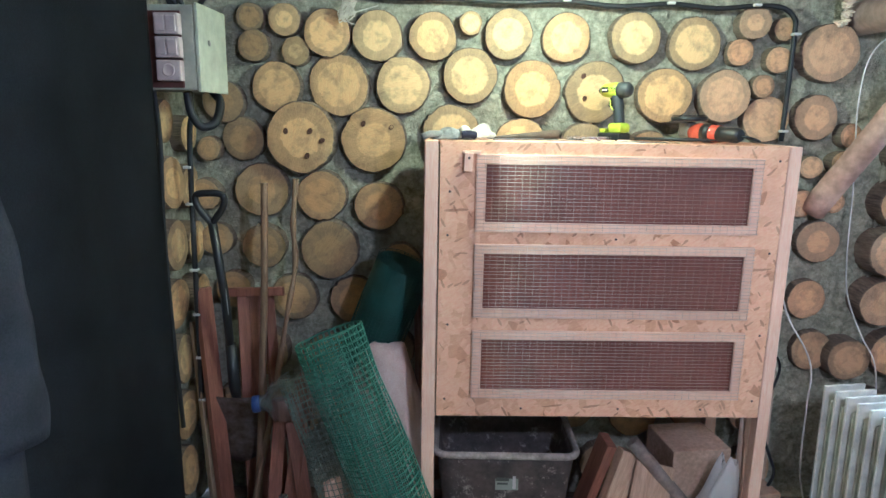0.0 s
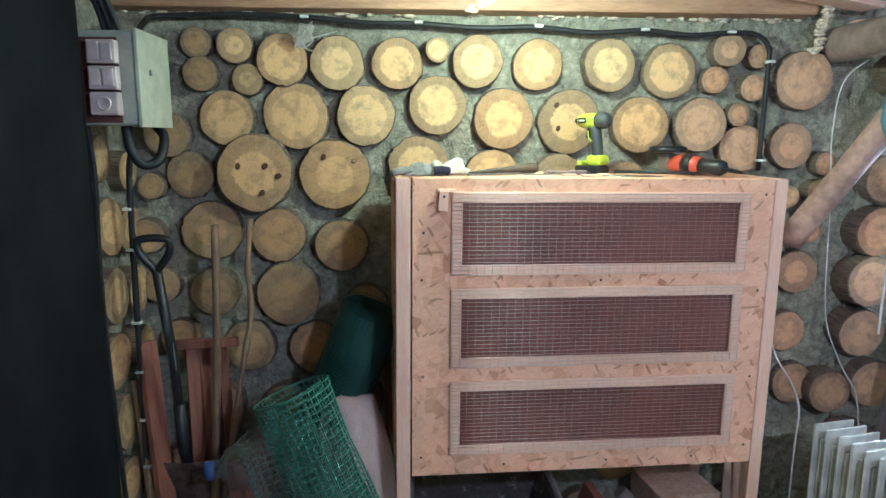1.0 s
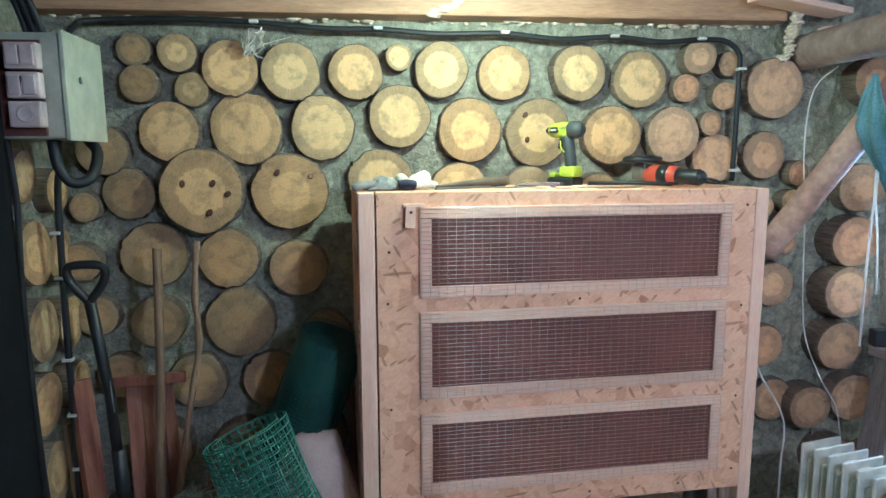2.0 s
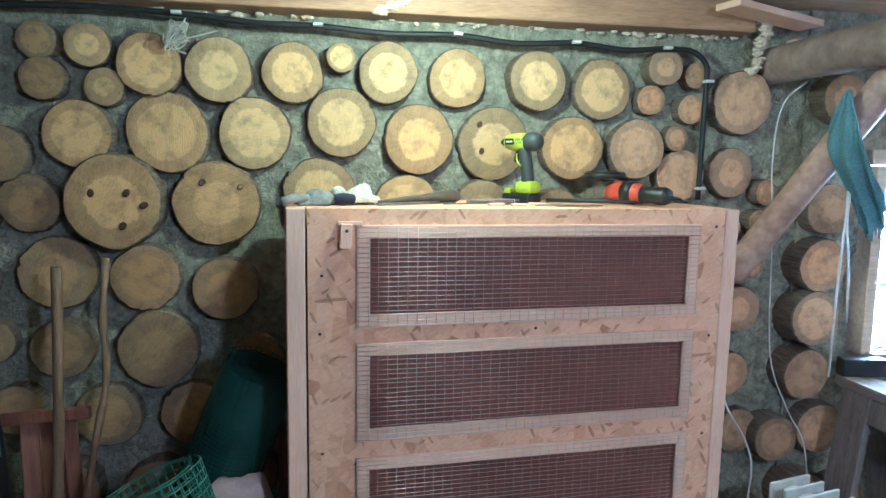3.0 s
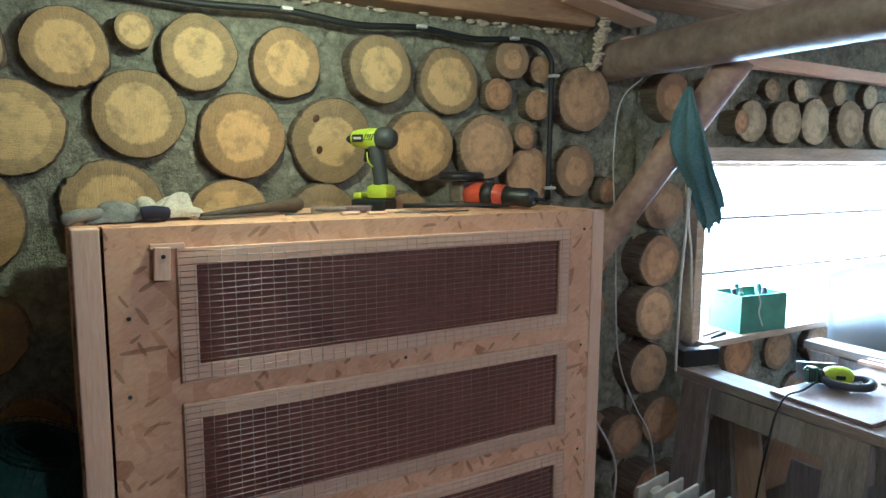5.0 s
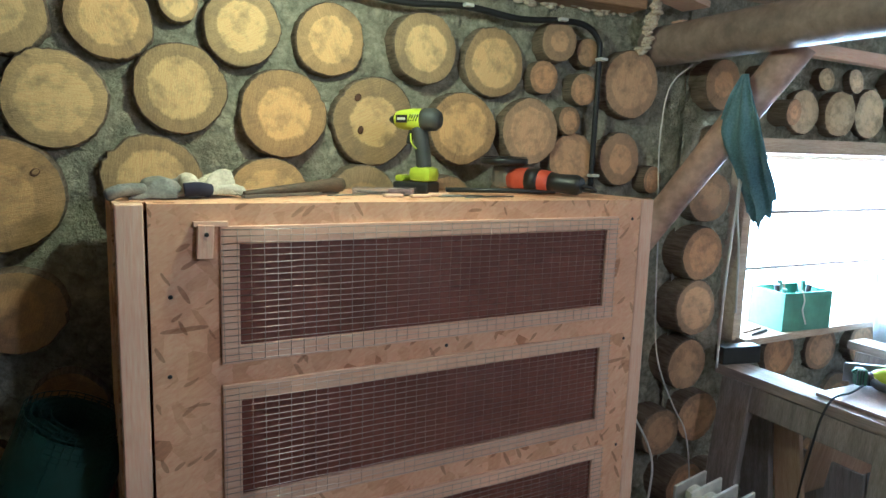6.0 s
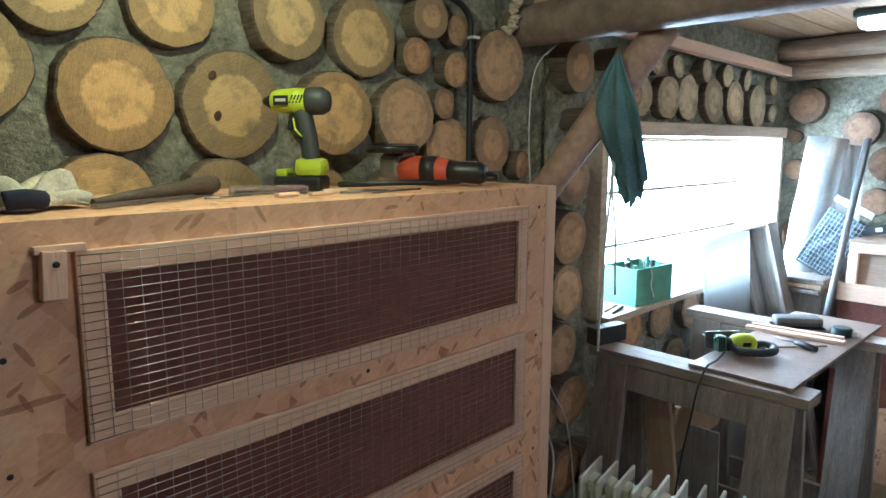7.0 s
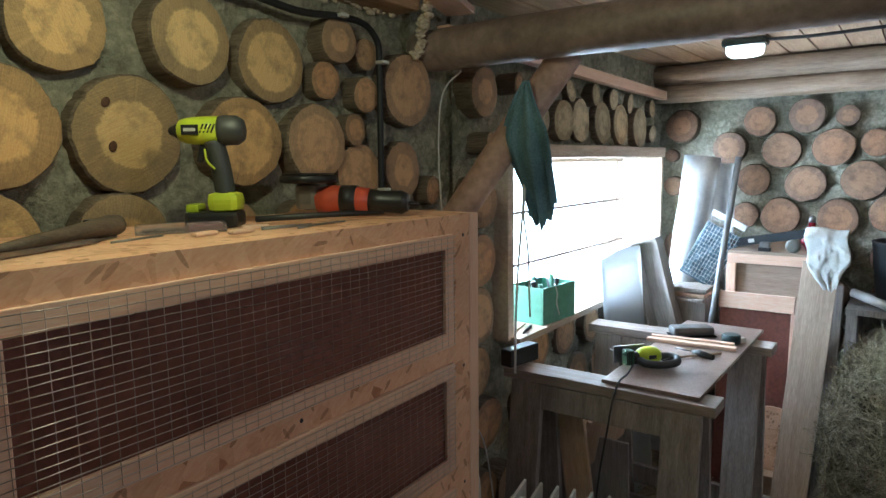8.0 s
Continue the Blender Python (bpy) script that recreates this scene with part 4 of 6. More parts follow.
part("body", lathe(N(), ((0.06, 0.0), (0.066, 0.01), (0.066, 0.17), (0.05, 0.22), (0.02, 0.25), (0.018, 0.28)), Matrix(), 22), clear("smoky_plastic", (0.10, 0.09, 0.08), 0.2, 0.5), jug)
part("label", box(N(), (0.0, -0.066, 0.14), (0.05, 0.002, 0.02), (0, 0, 0), 0.0005), TIE, jug)
jug2 = thing("bottle", pose(-0.38, 2.42, 0.0), "clear plastic bottle standing on the floor", "bottle")
part("body", lathe(N(), ((0.055, 0.0), (0.06, 0.01), (0.058, 0.09), (0.06, 0.16), (0.045, 0.22), (0.017, 0.27), (0.016, 0.30)), Matrix(), 22), PET, jug2)


# ---- garden netting, sack, tub and clutter ----
def netting(bm, a, b, r, around, along, wire, wob=0.0, seed=0):
    """Square plastic netting rolled round the line from a to b."""
    a, b = Vector(a), Vector(b)
    d = (b - a).normalized()
    s = d.cross(Vector((0, 1, 0))).normalized()
    u = s.cross(d)
    q = random.Random(seed)

    def at(i, j):
        ang, k = 2 * math.pi * i / around, j / along
        rr = r * (1 + wob * noise.noise(Vector((math.cos(ang) * 2, math.sin(ang) * 2, k * 3 + seed))))
        return a.lerp(b, k) + rr * (math.cos(ang) * s + math.sin(ang) * u)

    for i in range(around):
        tube(bm, [at(i, j) for j in range(0, along + 1, 2)], wire, 4, False)
    for j in range(along + 1):
        tube(bm, [at(i, j) for i in range(around + 1)], wire, 4, False)
    return bm


NET = plain("green_netting", (0.085, 0.235, 0.16), 0.6)
roll = thing("netting_roll", Matrix(), "roll of green square plastic netting leaning on the sack", "netting")
part("outer_layer", netting(N(), (0.155, 2.33, 0.03), (-0.20, 2.44, 0.93), 0.125, 34, 42, 0.0023, 0.10, 1), NET, roll)
part("inner_layer", netting(N(), (0.155, 2.33, 0.03), (-0.20, 2.44, 0.93), 0.100, 28, 42, 0.0019, 0.14, 5), NET, roll)
part("loose_edge", netting(N(), (-0.02, 2.36, 0.10), (-0.27, 2.45, 0.80), 0.118, 34, 34, 0.0016, 0.25, 12), plain("pale_netting", (0.17, 0.20, 0.15), 0.6), roll, "paler loose netting edge")
DARKNET = plain("dark_green_netting", (0.026, 0.088, 0.068), 0.6)
roll2 = thing("netting_roll", Matrix(), "roll of dark green fine netting behind the sack", "netting")
bm = N()
ax, bx = Vector((0.055, 2.70, 1.13)), Vector((-0.16, 2.76, 0.60))
tube(bm, [ax.lerp(bx, k / 10) for k in range(11)], [0.108 + 0.006 * math.sin(k) for k in range(11)], 28, False)
part("outer_layer", bm, DARKNET, roll2)
for k, r in enumerate((0.112, 0.095, 0.078, 0.06)):
    tagged(part("wound_layer", netting(N(), bx, ax + (ax - bx) * 0.02, r, 40, 44, 0.0011, 0.08, 20 + k), DARKNET, roll2), kind="stuff")

SACK = rough_surface("pinkish_woven_sack", (0.60, 0.44, 0.37), (0.76, 0.60, 0.52), 5, 0.8, 0, 0.006, 260, 0.5)
bm = N()
bmesh.ops.create_icosphere(bm, subdivisions=5, radius=1.0)
for v in bm.verts:
    p = v.co.copy()
    for k in range(3):
        p[k] = math.copysign(abs(p[k]) ** 0.75, p[k])
    p *= 1 + 0.10 * noise.noise(p * 1.7) + 0.035 * noise.noise(p * 5)
    v.co = Vector((p.x * 0.145, p.y * 0.12, (p.z + 0.98) * 0.42))
for f in bm.faces:
    f.smooth = True
solid("sack", bm, SACK, pose(0.02, 2.64, 0.0, 0, -4, 0), "full pinkish woven sack standing beside the hutch", "sack")
for k in range(4):
    plank((0.115 + 0.0, 2.74 + 0.022 * k, 0.01), (0.10, 2.76 + 0.022 * k, 1.0 - 0.03 * k), 0.03, 0.014, BROWNWOOD, "thin brown lath standing between sack and hutch", 90, "laths beside the hutch")

TUB = rough_surface("mortar_smeared_plastic", (0.042, 0.033, 0.030), (0.11, 0.085, 0.072), 9, 0.7, 0, 0.003, 50, 0.4, (0.44, 0.38, 0.32))
tub = thing("mortar_tub", pose(0.455, 2.68, 0.0), "black mortar tub smeared with dried mortar under the hutch", "tub")
TUBH = 0.445


def tub_ring(s, z):
    out = []
    w, d, c = 0.275 * s, 0.20 * s, 0.05
    for cx, cy, a0 in ((w - c, d - c, 0), (-w + c, d - c, 90), (-w + c, -d + c, 180), (w - c, -d + c, 270)):
        for k in range(5):
            a = radians(a0 + 22.5 * k)
            out.append((cx + c * math.cos(a), cy + c * math.sin(a), z))
    return out


bm = N()
rings = [[bm.verts.new(p) for p in tub_ring(s, z)] for s, z in ((0.78, 0.0), (0.80, 0.01), (0.95, TUBH - 0.04), (0.955, TUBH - 0.005), (0.93, TUBH - 0.005), (0.92, TUBH - 0.05), (0.78, 0.02))]
for a, b in zip(rings, rings[1:]):
    for n in range(len(a)):
        bm.faces.new((a[n], a[(n + 1) % len(a)], b[(n + 1) % len(a)], b[n])).smooth = True
bm.faces.new(rings[0][::-1]), bm.faces.new(rings[-1])
part("body", bm, TUB, tub)
ring = [Vector(p) for p in tub_ring(0.985, TUBH)]
part("rim", tube(N(), ring + ring[:2], 0.014, 8, False), rough_surface("dusty_rim", (0.20, 0.17, 0.15), (0.44, 0.38, 0.33), 20, 0.8), tub, "rolled rim grey with dust")
lab = part("label", box(N(), (0.005, -0.186, 0.33), (0.088, 0.002, 0.062), (-6, 0, 0), 0.0005), plain("pale_green_label", (0.30, 0.33, 0.27), 0.5), tub, "pale label with unreadable print")
for x, z, w, h in ((-0.012, 0.342, 0.05, 0.012), (-0.012, 0.325, 0.04, 0.008), (0.033, 0.33, 0.012, 0.05)):
    part("print_bar", box(N(), (x, -0.1885, z), (w, 0.0012, h), (-6, 0, 0)), plain("label_ink", (0.62, 0.58, 0.56) if w < 0.02 else (0.08, 0.09, 0.07), 0.6), lab)

OFFCUT = wood("sawn_offcut", (0.40, 0.25, 0.16), (0.60, 0.42, 0.29), (14, 14, 1))


def block(c, s, rot, material, label, category="offcut", group=""):
    return solid("offcut" if category == "offcut" else category.replace(" ", "_"), box(N(), (0, 0, 0), s, (0, 0, 0), 0.004), material, pose(*c, *rot), label, category, group)


G = "offcuts under the hutch"
block((0.80, 2.62, 0.235), (0.04, 0.10, 0.47), (8, 14, 10), BROWNWOOD, "red-brown board end leaning under the hutch", "offcut", G)
block((0.875, 2.55, 0.215), (0.09, 0.05, 0.44), (-6, 22, 12), OFFCUT, "pale sawn block leaning under the hutch", "offcut", G)
block((0.955, 2.60, 0.17), (0.10, 0.03, 0.34), (-10, -12, 5), BROWNWOOD, "reddish slab of wood under the hutch", "offcut", G)
block((1.00, 2.50, 0.20), (0.15, 0.012, 0.40), (-14, 10, -6), OFFCUT, "pale board offcut under the hutch", "offcut", G)
block((0.80, 2.46, 0.05), (0.22, 0.12, 0.10), (0, 0, 16), BROWNWOOD, "brown offcut lying on the floor", "offcut", G)
block((1.16, 2.74, 0.045), (0.5, 0.20, 0.09), (0, 0, -5), OFFCUT, "rough plank lying under the hutch", "offcut", G)
block((1.22, 2.72, 0.255), (0.24, 0.24, 0.33), (0, 0, 8), rough_surface("worn_cardboard", (0.36, 0.24, 0.16), (0.50, 0.36, 0.26), 7, 0.85), "open brown cardboard carton under the hutch", "carton")
solid("pipe", tube(N(), [(0.945, 2.56, 0.475), (1.14, 2.52, 0.25), (1.33, 2.48, 0.035)], 0.026, 14), rough_surface("grey_brown_pipe", (0.14, 0.11, 0.09), (0.27, 0.22, 0.18), 12, 0.6), Matrix(), "grey-brown pipe lying slantwise on the clutter", "pipe")
disc = thing("saw_disc", pose(1.03, 2.44, 0.14, 72, 0, 24), "orange cutting disc leaning on the offcuts", "disc")
part("blade", lathe(N(), ((0.012, -0.002), (0.085, -0.002), (0.088, 0.0), (0.085, 0.002), (0.012, 0.002)), Matrix(), 30), plain("orange_lacquer", (0.55, 0.12, 0.03), 0.35), disc)
part("hub", lathe(N(), ((0.03, 0.002), (0.03, 0.006), (0.011, 0.007)), Matrix(), 20), BLACK, disc)
FILM = clear("crumpled_film", (0.9, 0.9, 0.9), 0.35, 0.35)


def bag(u, v):
    a = u * 2 * math.pi
    r = (0.115 - 0.085 * v ** 1.6) * (1 + 0.22 * noise.noise(Vector((math.cos(a) * 2, math.sin(a) * 2, v * 3))))
    return Vector((r * math.cos(a) + 0.05 * v * v, 0.7 * r * math.sin(a), 0.42 * v + 0.05 * noise.noise(Vector((a, v * 2, 5))) * v))


solid("plastic_bag", sheet(N(), 40, 20, bag), FILM, pose(1.25, 2.50, 0.01), "crumpled clear plastic bag standing under the hutch", "bag")
plank((1.42, 2.60, 0.01), (1.43, 2.68, 0.66), 0.022, 0.02, PINE_Z, "thin pine batten standing beside the hutch", 0, "battens beside the hutch")
plank((1.54, 2.82, 0.01), (1.55, 2.86, 0.80), 0.12, 0.02, wood("pale_pinkish_board", (0.42, 0.30, 0.22), (0.58, 0.44, 0.34), (14, 14, 1)), "pale board standing behind the radiator", 0, "battens beside the hutch")
block((1.50, 2.66, 0.12), (0.10, 0.14, 0.24), (0, 0, 12), OFFCUT, "pale block of wood beside the hutch leg")
WHITECABLE = plain("white_cable", (0.78, 0.77, 0.74), 0.45)
cable("cable", [(1.42, 2.60, 1.20), (1.45, 2.58, 1.10), (1.50, 2.58, 0.97), (1.58, 2.59, 0.85), (1.62, 2.60, 0.75), (1.63, 2.62, 0.60), (1.66, 2.66, 0.3), (1.72, 2.68, 0.10)], 0.0035, WHITECABLE, "white cable hanging beside the hutch")
cable("cable", [(1.93, 2.86, 2.035), (1.875, 2.885, 1.98), (1.845, 2.89, 1.90), (1.835, 2.89, 1.75), (1.845, 2.89, 1.60), (1.86, 2.89, 1.42), (1.865, 2.88, 1.15), (1.885, 2.87, 0.98), (1.95, 2.85, 0.82), (2.01, 2.83, 0.70), (2.02, 2.80, 0.50), (2.0, 2.75, 0.2)],
      0.0028, WHITECABLE, "white cable running down the corner to the radiator")
cable("cable", [(1.44, 2.70, 1.05), (1.46, 2.70, 0.82), (1.53, 2.70, 0.78), (1.56, 2.72, 0.70), (1.50, 2.70, 0.58), (1.45, 2.70, 0.60)], 0.005, RUBBER, "black cable looped beside the hutch")
cable("cable", [(1.42, 2.62, 0.72), (1.45, 2.63, 0.55), (1.52, 2.64, 0.38), (1.55, 2.65, 0.30), (1.53, 2.66, 0.22)], 0.006, RUBBER, "black cable end hanging beside the hutch")

# ---- oil radiator ----
RAD = plain("cream_radiator_enamel", (0.70, 0.69, 0.62), 0.32)
rad = thing("oil_radiator", pose(1.745, 2.31, 0.0, 0, 0, 11), "cream enamelled oil-filled radiator on castors", "radiator")


def fin_profile(t):
    bm = N()
    box(bm, (0, 0, 0.415), (0.170, t, 0.65), (0, 0, 0), 0.008)
    for z in (0.14, 0.68):
        box(bm, (0, 0, z), (0.07, 0.058, 0.07), (0, 0, 0), 0.02)
    return bm


for k in range(9):
    y = 0.215 - k * 0.0525
    fin = part("fin", fin_profile(0.010), RAD, rad)
    fin.location = (0, y, 0)
    part("fold", box(N(), (0, 0, 0.405), (0.122, 0.028, 0.56), (0, 0, 0), 0.012), RAD, fin)
for y in (0.19, -0.19):
    foot = part("foot", box(N(), (0, y, 0.075), (0.24, 0.03, 0.02), (0, 0, 0), 0.006), BLACK, rad)
    for x in (-0.11, 0.11):
        part("castor", lathe(N(), ((0.03, -0.012), (0.034, -0.008), (0.034, 0.008), (0.03, 0.012)), pose(x, y, 0.034, 0, 90, 0), 16), BLACK, foot)
part("control_panel", box(N(), (0, -0.255, 0.40), (0.15, 0.045, 0.60), (0, 0, 0), 0.012), RAD, rad)

# ---- things on the hutch ----
ZT = CT + 0.0005
LIME = plain("lime_tool_plastic", (0.58, 0.72, 0.02), 0.38)
GRIP = plain("charcoal_tool_grip", (0.05, 0.055, 0.055), 0.5)
DARKP = plain("black_tool_plastic", (0.02, 0.021, 0.022), 0.4)
drill = thing("cordless_drill", pose(0.838, 2.695, ZT, 0, 0, -52), "lime and charcoal cordless impact driver standing on its battery", "drill")
bm = box(N(), (-0.005, 0, 0.016), (0.102, 0.068, 0.03), (0, 0, 0), 0.008)
bat = part("battery", bm, DARKP, drill, "black battery pack")
part("foot_cover", box(N(), (0.017, 0, 0.049), (0.062, 0.060, 0.038), (0, 0, 0), 0.015), LIME, drill, "lime foot housing")
part("clip", box(N(), (-0.042, 0, 0.038), (0.024, 0.050, 0.016), (0, 0, 0), 0.005), LIME, drill, "lime battery release")
part("handle", tube(N(), spline([(0.018, 0, 0.05), (0.014, 0, 0.09), (0.008, 0, 0.13), (0.0, 0, 0.165)]), [0.022] * 19, 16, True, 0.85), GRIP, drill, "charcoal rubber grip")
part("trigger", box(N(), (-0.024, 0, 0.142), (0.012, 0.016, 0.036), (0, 14, 0), 0.005), DARKP, drill)
part("grip_flash", tube(N(), spline([(-0.012, -0.0215, 0.150), (-0.008, -0.0235, 0.128), (0.006, -0.0235, 0.112)]), 0.0022, 6), LIME, drill)
head = part("head", lathe(N(), ((0.014, -0.062), (0.021, -0.056), (0.025, -0.042), (0.0275, -0.008), (0.027, 0.018)), pose(-0.005, 0, 0.185, 0, 90, 0), 24), LIME, drill, "lime gear housing")
part("motor_cover", lathe(N(), ((0.027, 0.0), (0.029, 0.008), (0.028, 0.034), (0.020, 0.046), (0.01, 0.049)), pose(0.012, 0, 0.185, 0, 90, 0), 24), GRIP, drill, "charcoal motor cover")
part("chuck", lathe(N(), ((0.005, -0.022), (0.008, -0.019), (0.012, -0.010), (0.019, 0.0)), pose(-0.062, 0, 0.185, 0, 90, 0), 18), DARKP, drill)
part("badge", box(N(), (-0.036, -0.0262, 0.186), (0.032, 0.003, 0.019), (0, 0, 0), 0.001), DARKP, head, "black badge plate")
part("badge_mark", box(N(), (-0.036, -0.0282, 0.186), (0.022, 0.0012, 0.006)), TIE, head)
for k in range(4):
    part("vent", box(N(), (-0.014 + 0.007 * k, -0.0262, 0.188), (0.003, 0.002, 0.018), (0, 24, 0)), DARKP, head)

ORANGE = plain("orange_red_tool_plastic", (0.62, 0.10, 0.045), 0.4)
grinder = thing("angle_grinder", pose(1.163, 2.69, ZT, 0, 0, -62), "orange and black angle grinder lying with its disc upward", "grinder")
part("body", tube(N(), [(-0.050, 0, 0.036), (-0.02, 0, 0.038), (0.03, 0, 0.037), (0.075, 0, 0.034)], [0.028, 0.034, 0.033, 0.030], 18), ORANGE, grinder, "orange-red motor housing")
part("band", tube(N(), [(0.008, 0, 0.037), (0.045, 0, 0.036)], 0.0352, 18), DARKP, grinder, "black band")
part("handle", tube(N(), [(0.075, 0, 0.034), (0.10, 0, 0.033), (0.15, 0, 0.031), (0.165, 0, 0.031)], [0.029, 0.025, 0.027, 0.020], 16), DARKP, grinder)
part("gear_head", box(N(), (-0.072, 0, 0.045), (0.055, 0.055, 0.06), (0, 0, 0), 0.014), plain("cast_alloy", (0.42, 0.42, 0.40), 0.4, 0.9), grinder, "bare alloy gear head")
part("guard", lathe(N(), ((0.0, 0.078), (0.062, 0.078), (0.066, 0.082), (0.066, 0.094), (0.062, 0.096)), pose(-0.072, 0.0, 0, 0, 0, 0), 28), DARKP, grinder)
part("disc", lathe(N(), ((0.01, 0.098), (0.062, 0.098), (0.063, 0.100), (0.010, 0.101)), pose(-0.072, 0, 0), 30), DARKP, grinder, "worn black flap disc")
part("side_handle", tube(N(), [(-0.07, 0.03, 0.05), (-0.03, 0.07, 0.045), (0.05, 0.11, 0.03)], [0.010, 0.017, 0.015], 12), ORANGE, grinder)
cable("cable", [(1.235, 2.555, ZT + 0.03), (1.27, 2.54, ZT + 0.025), (1.33, 2.60, ZT + 0.012), (1.36, 2.68, ZT + 0.008), (1.38, 2.78, ZT + 0.008)], 0.0045, RUBBER, "black grinder cable trailing over the hutch")
solid("pry_bar", tube(N(), [(0.90, 2.66, ZT + 0.013), (1.08, 2.60, ZT + 0.013), (1.16, 2.55, ZT + 0.012)], [0.007, 0.007, 0.004], 6), BLACK, Matrix(), "black pry bar lying on the hutch", "pry bar")
pts = [(0.385, 2.56, ZT + 0.008), (0.45, 2.59, ZT + 0.013), (0.56, 2.645, ZT + 0.019), (0.615, 2.67, ZT + 0.021), (0.63, 2.677, ZT + 0.021)]
ham = thing("chisel", Matrix(), "old dark wooden-handled chisel lying on the hutch", "chisel")
part("handle", tube(N(), pts, [0.006, 0.009, 0.013, 0.018, 0.016], 10), wood("dark_old_handle", (0.07, 0.05, 0.035), (0.17, 0.125, 0.085)), ham)
part("blade", box(N(), (0.47, 2.575, ZT + 0.005), (0.20, 0.014, 0.006), (0, 0, 24), 0.001), STEEL, ham)

GLOVE = rough_surface("grey_work_glove", (0.13, 0.13, 0.125), (0.30, 0.30, 0.28), 16, 0.95, 0, 0.003, 200, 0.5)
CUFF = rough_surface("cream_glove_cloth", (0.42, 0.39, 0.31), (0.64, 0.60, 0.50), 12, 0.95, 0, 0.003, 200, 0.5)


def rag(u, v, w, d, h, seed):
    q = Vector((u * 3 + seed, v * 3, seed))
    edge = min(u, 1 - u, v, 1 - v) * 2
    return Vector(((u - 0.5) * w + 0.012 * noise.noise(q * 2), (v - 0.5) * d + 0.012 * noise.noise(q * 2 + Vector((5, 0, 0))),
                   0.004 + h * (0.25 + 0.9 * abs(noise.noise(q * 0.75))) * min(1, edge * 3)))


gl = thing("work_glove", pose(0.235, 2.57, ZT, 0, 0, 14), "crumpled grey knitted work gloves with a cream palm on the hutch", "glove")
part("palm", sheet(N(), 30, 20, lambda u, v: rag(u, v, 0.14, 0.10, 0.055, 1.7), 0.004), GLOVE, gl)
part("cuff", sheet(N(), 30, 20, lambda u, v: rag(u, v, 0.13, 0.10, 0.06, 5.2) + Vector((0.075, 0.0, 0.004)), 0.004), CUFF, gl, "cream cloth palm")
for k in range(3):
    part("finger", tube(N(), spline([(0.09, -0.03 + 0.022 * k, 0.016), (0.12, -0.035 + 0.024 * k, 0.018), (0.15, -0.03 + 0.026 * k, 0.010)]), [0.011] * 12 + [0.006], 10), CUFF, gl)
part("thumb", tube(N(), spline([(-0.05, -0.03, 0.02), (-0.09, -0.05, 0.02), (-0.12, -0.045, 0.009)]), [0.012] * 12 + [0.007], 10), GLOVE, gl)
part("lining", tube(N(), spline([(0.02, -0.050, 0.018), (0.045, -0.056, 0.020), (0.07, -0.050, 0.016)]), 0.014, 10), plain("navy_lining", (0.02, 0.02, 0.045), 0.9), gl, "navy lining")

tray = thing("screw_tray", pose(0.735, 2.66, ZT, 0, 0, -30), "clear plastic tray of screws and bits on the hutch", "tray")
bm = N()
box(bm, (0, 0, 0.0015), (0.15, 0.055, 0.002))
for y in (-0.027, 0.027):
    box(bm, (0, y, 0.009), (0.15, 0.0015, 0.014))
for x in (-0.0745, 0.0745):
    box(bm, (x, 0, 0.009), (0.0015, 0.053, 0.014))
part("body", bm, clear("tray_plastic", (0.9, 0.85, 0.85), 0.1, 0.1), tray)
for k in range(8):
    part("bit", tube(N(), [(-0.065, -0.02 + 0.0055 * k, 0.006), (-0.005 + sr.uniform(-0.02, 0.02), -0.02 + 0.0055 * k, 0.006)], 0.0022, 6), STEEL if k % 2 else DARKP, tray)
part("case", box(N(), (0.04, 0, 0.009), (0.06, 0.045, 0.012), (0, 0, 0), 0.003), plain("mauve_case", (0.26, 0.14, 0.20), 0.3), tray, "small mauve case")
block((0.60, 2.68, ZT + 0.017), (0.05, 0.02, 0.034), (0, 0, 20), DARKP, "small black clamp block on the hutch", "clamp block")
for k, (x, y, a) in enumerate(((0.62, 2.60, 12), (0.88, 2.55, -8), (0.93, 2.53, 14), (0.90, 2.57, -20), (0.58, 2.64, 35), (0.98, 2.54, 4))):
    solid("nail", tube(N(), [(-0.05, 0, 0.003), (0.05, 0, 0.003)], 0.002, 6), STEEL, pose(x, y, ZT, 0, 0, a), "long steel nail lying on the hutch", "nail", "nails on the hutch")
for k, (x, y, a) in enumerate(((0.72, 2.57, 10), (0.85, 2.60, -25), (0.78, 2.55, 5))):
    block((x, y, ZT + 0.004), (0.05, 0.016, 0.008), (0, 0, a), PINE_X, "pine shaving block on the hutch", "offcut", "chips on the hutch")

# the hutch top falls slightly to one side: seat its things on it
for ob in list(scene.objects):
    if ob.parent is None and ob.name.split(".")[0] in ("cordless_drill", "angle_grinder", "pry_bar", "chisel", "work_glove", "screw_tray", "clamp_block", "nail", "offcut", "cable"):
        low = [v for o in [ob, *ob.children_recursive] if o.type == "MESH" for v in ((ob.matrix_world @ (o.matrix_basis if o.parent == ob else Matrix())) @ Vector(c) for c in o.bound_box)]
        if low and abs(min(v.z for v in low) - ZT) < 0.012:
            ob.location.z -= math.tan(radians(0.45)) * (sum(v.x for v in low) / len(low) - 0.196)

# ---- things at the brace and window ----
CLOTH = rough_surface("dark_teal_cloth", (0.09, 0.175, 0.22), (0.17, 0.29, 0.355), 8, 0.95, 0, 0.004, 160, 0.5)
rg = thing("hanging_cloth", Matrix(), "faded teal rag hanging from the brace before the window", "cloth")


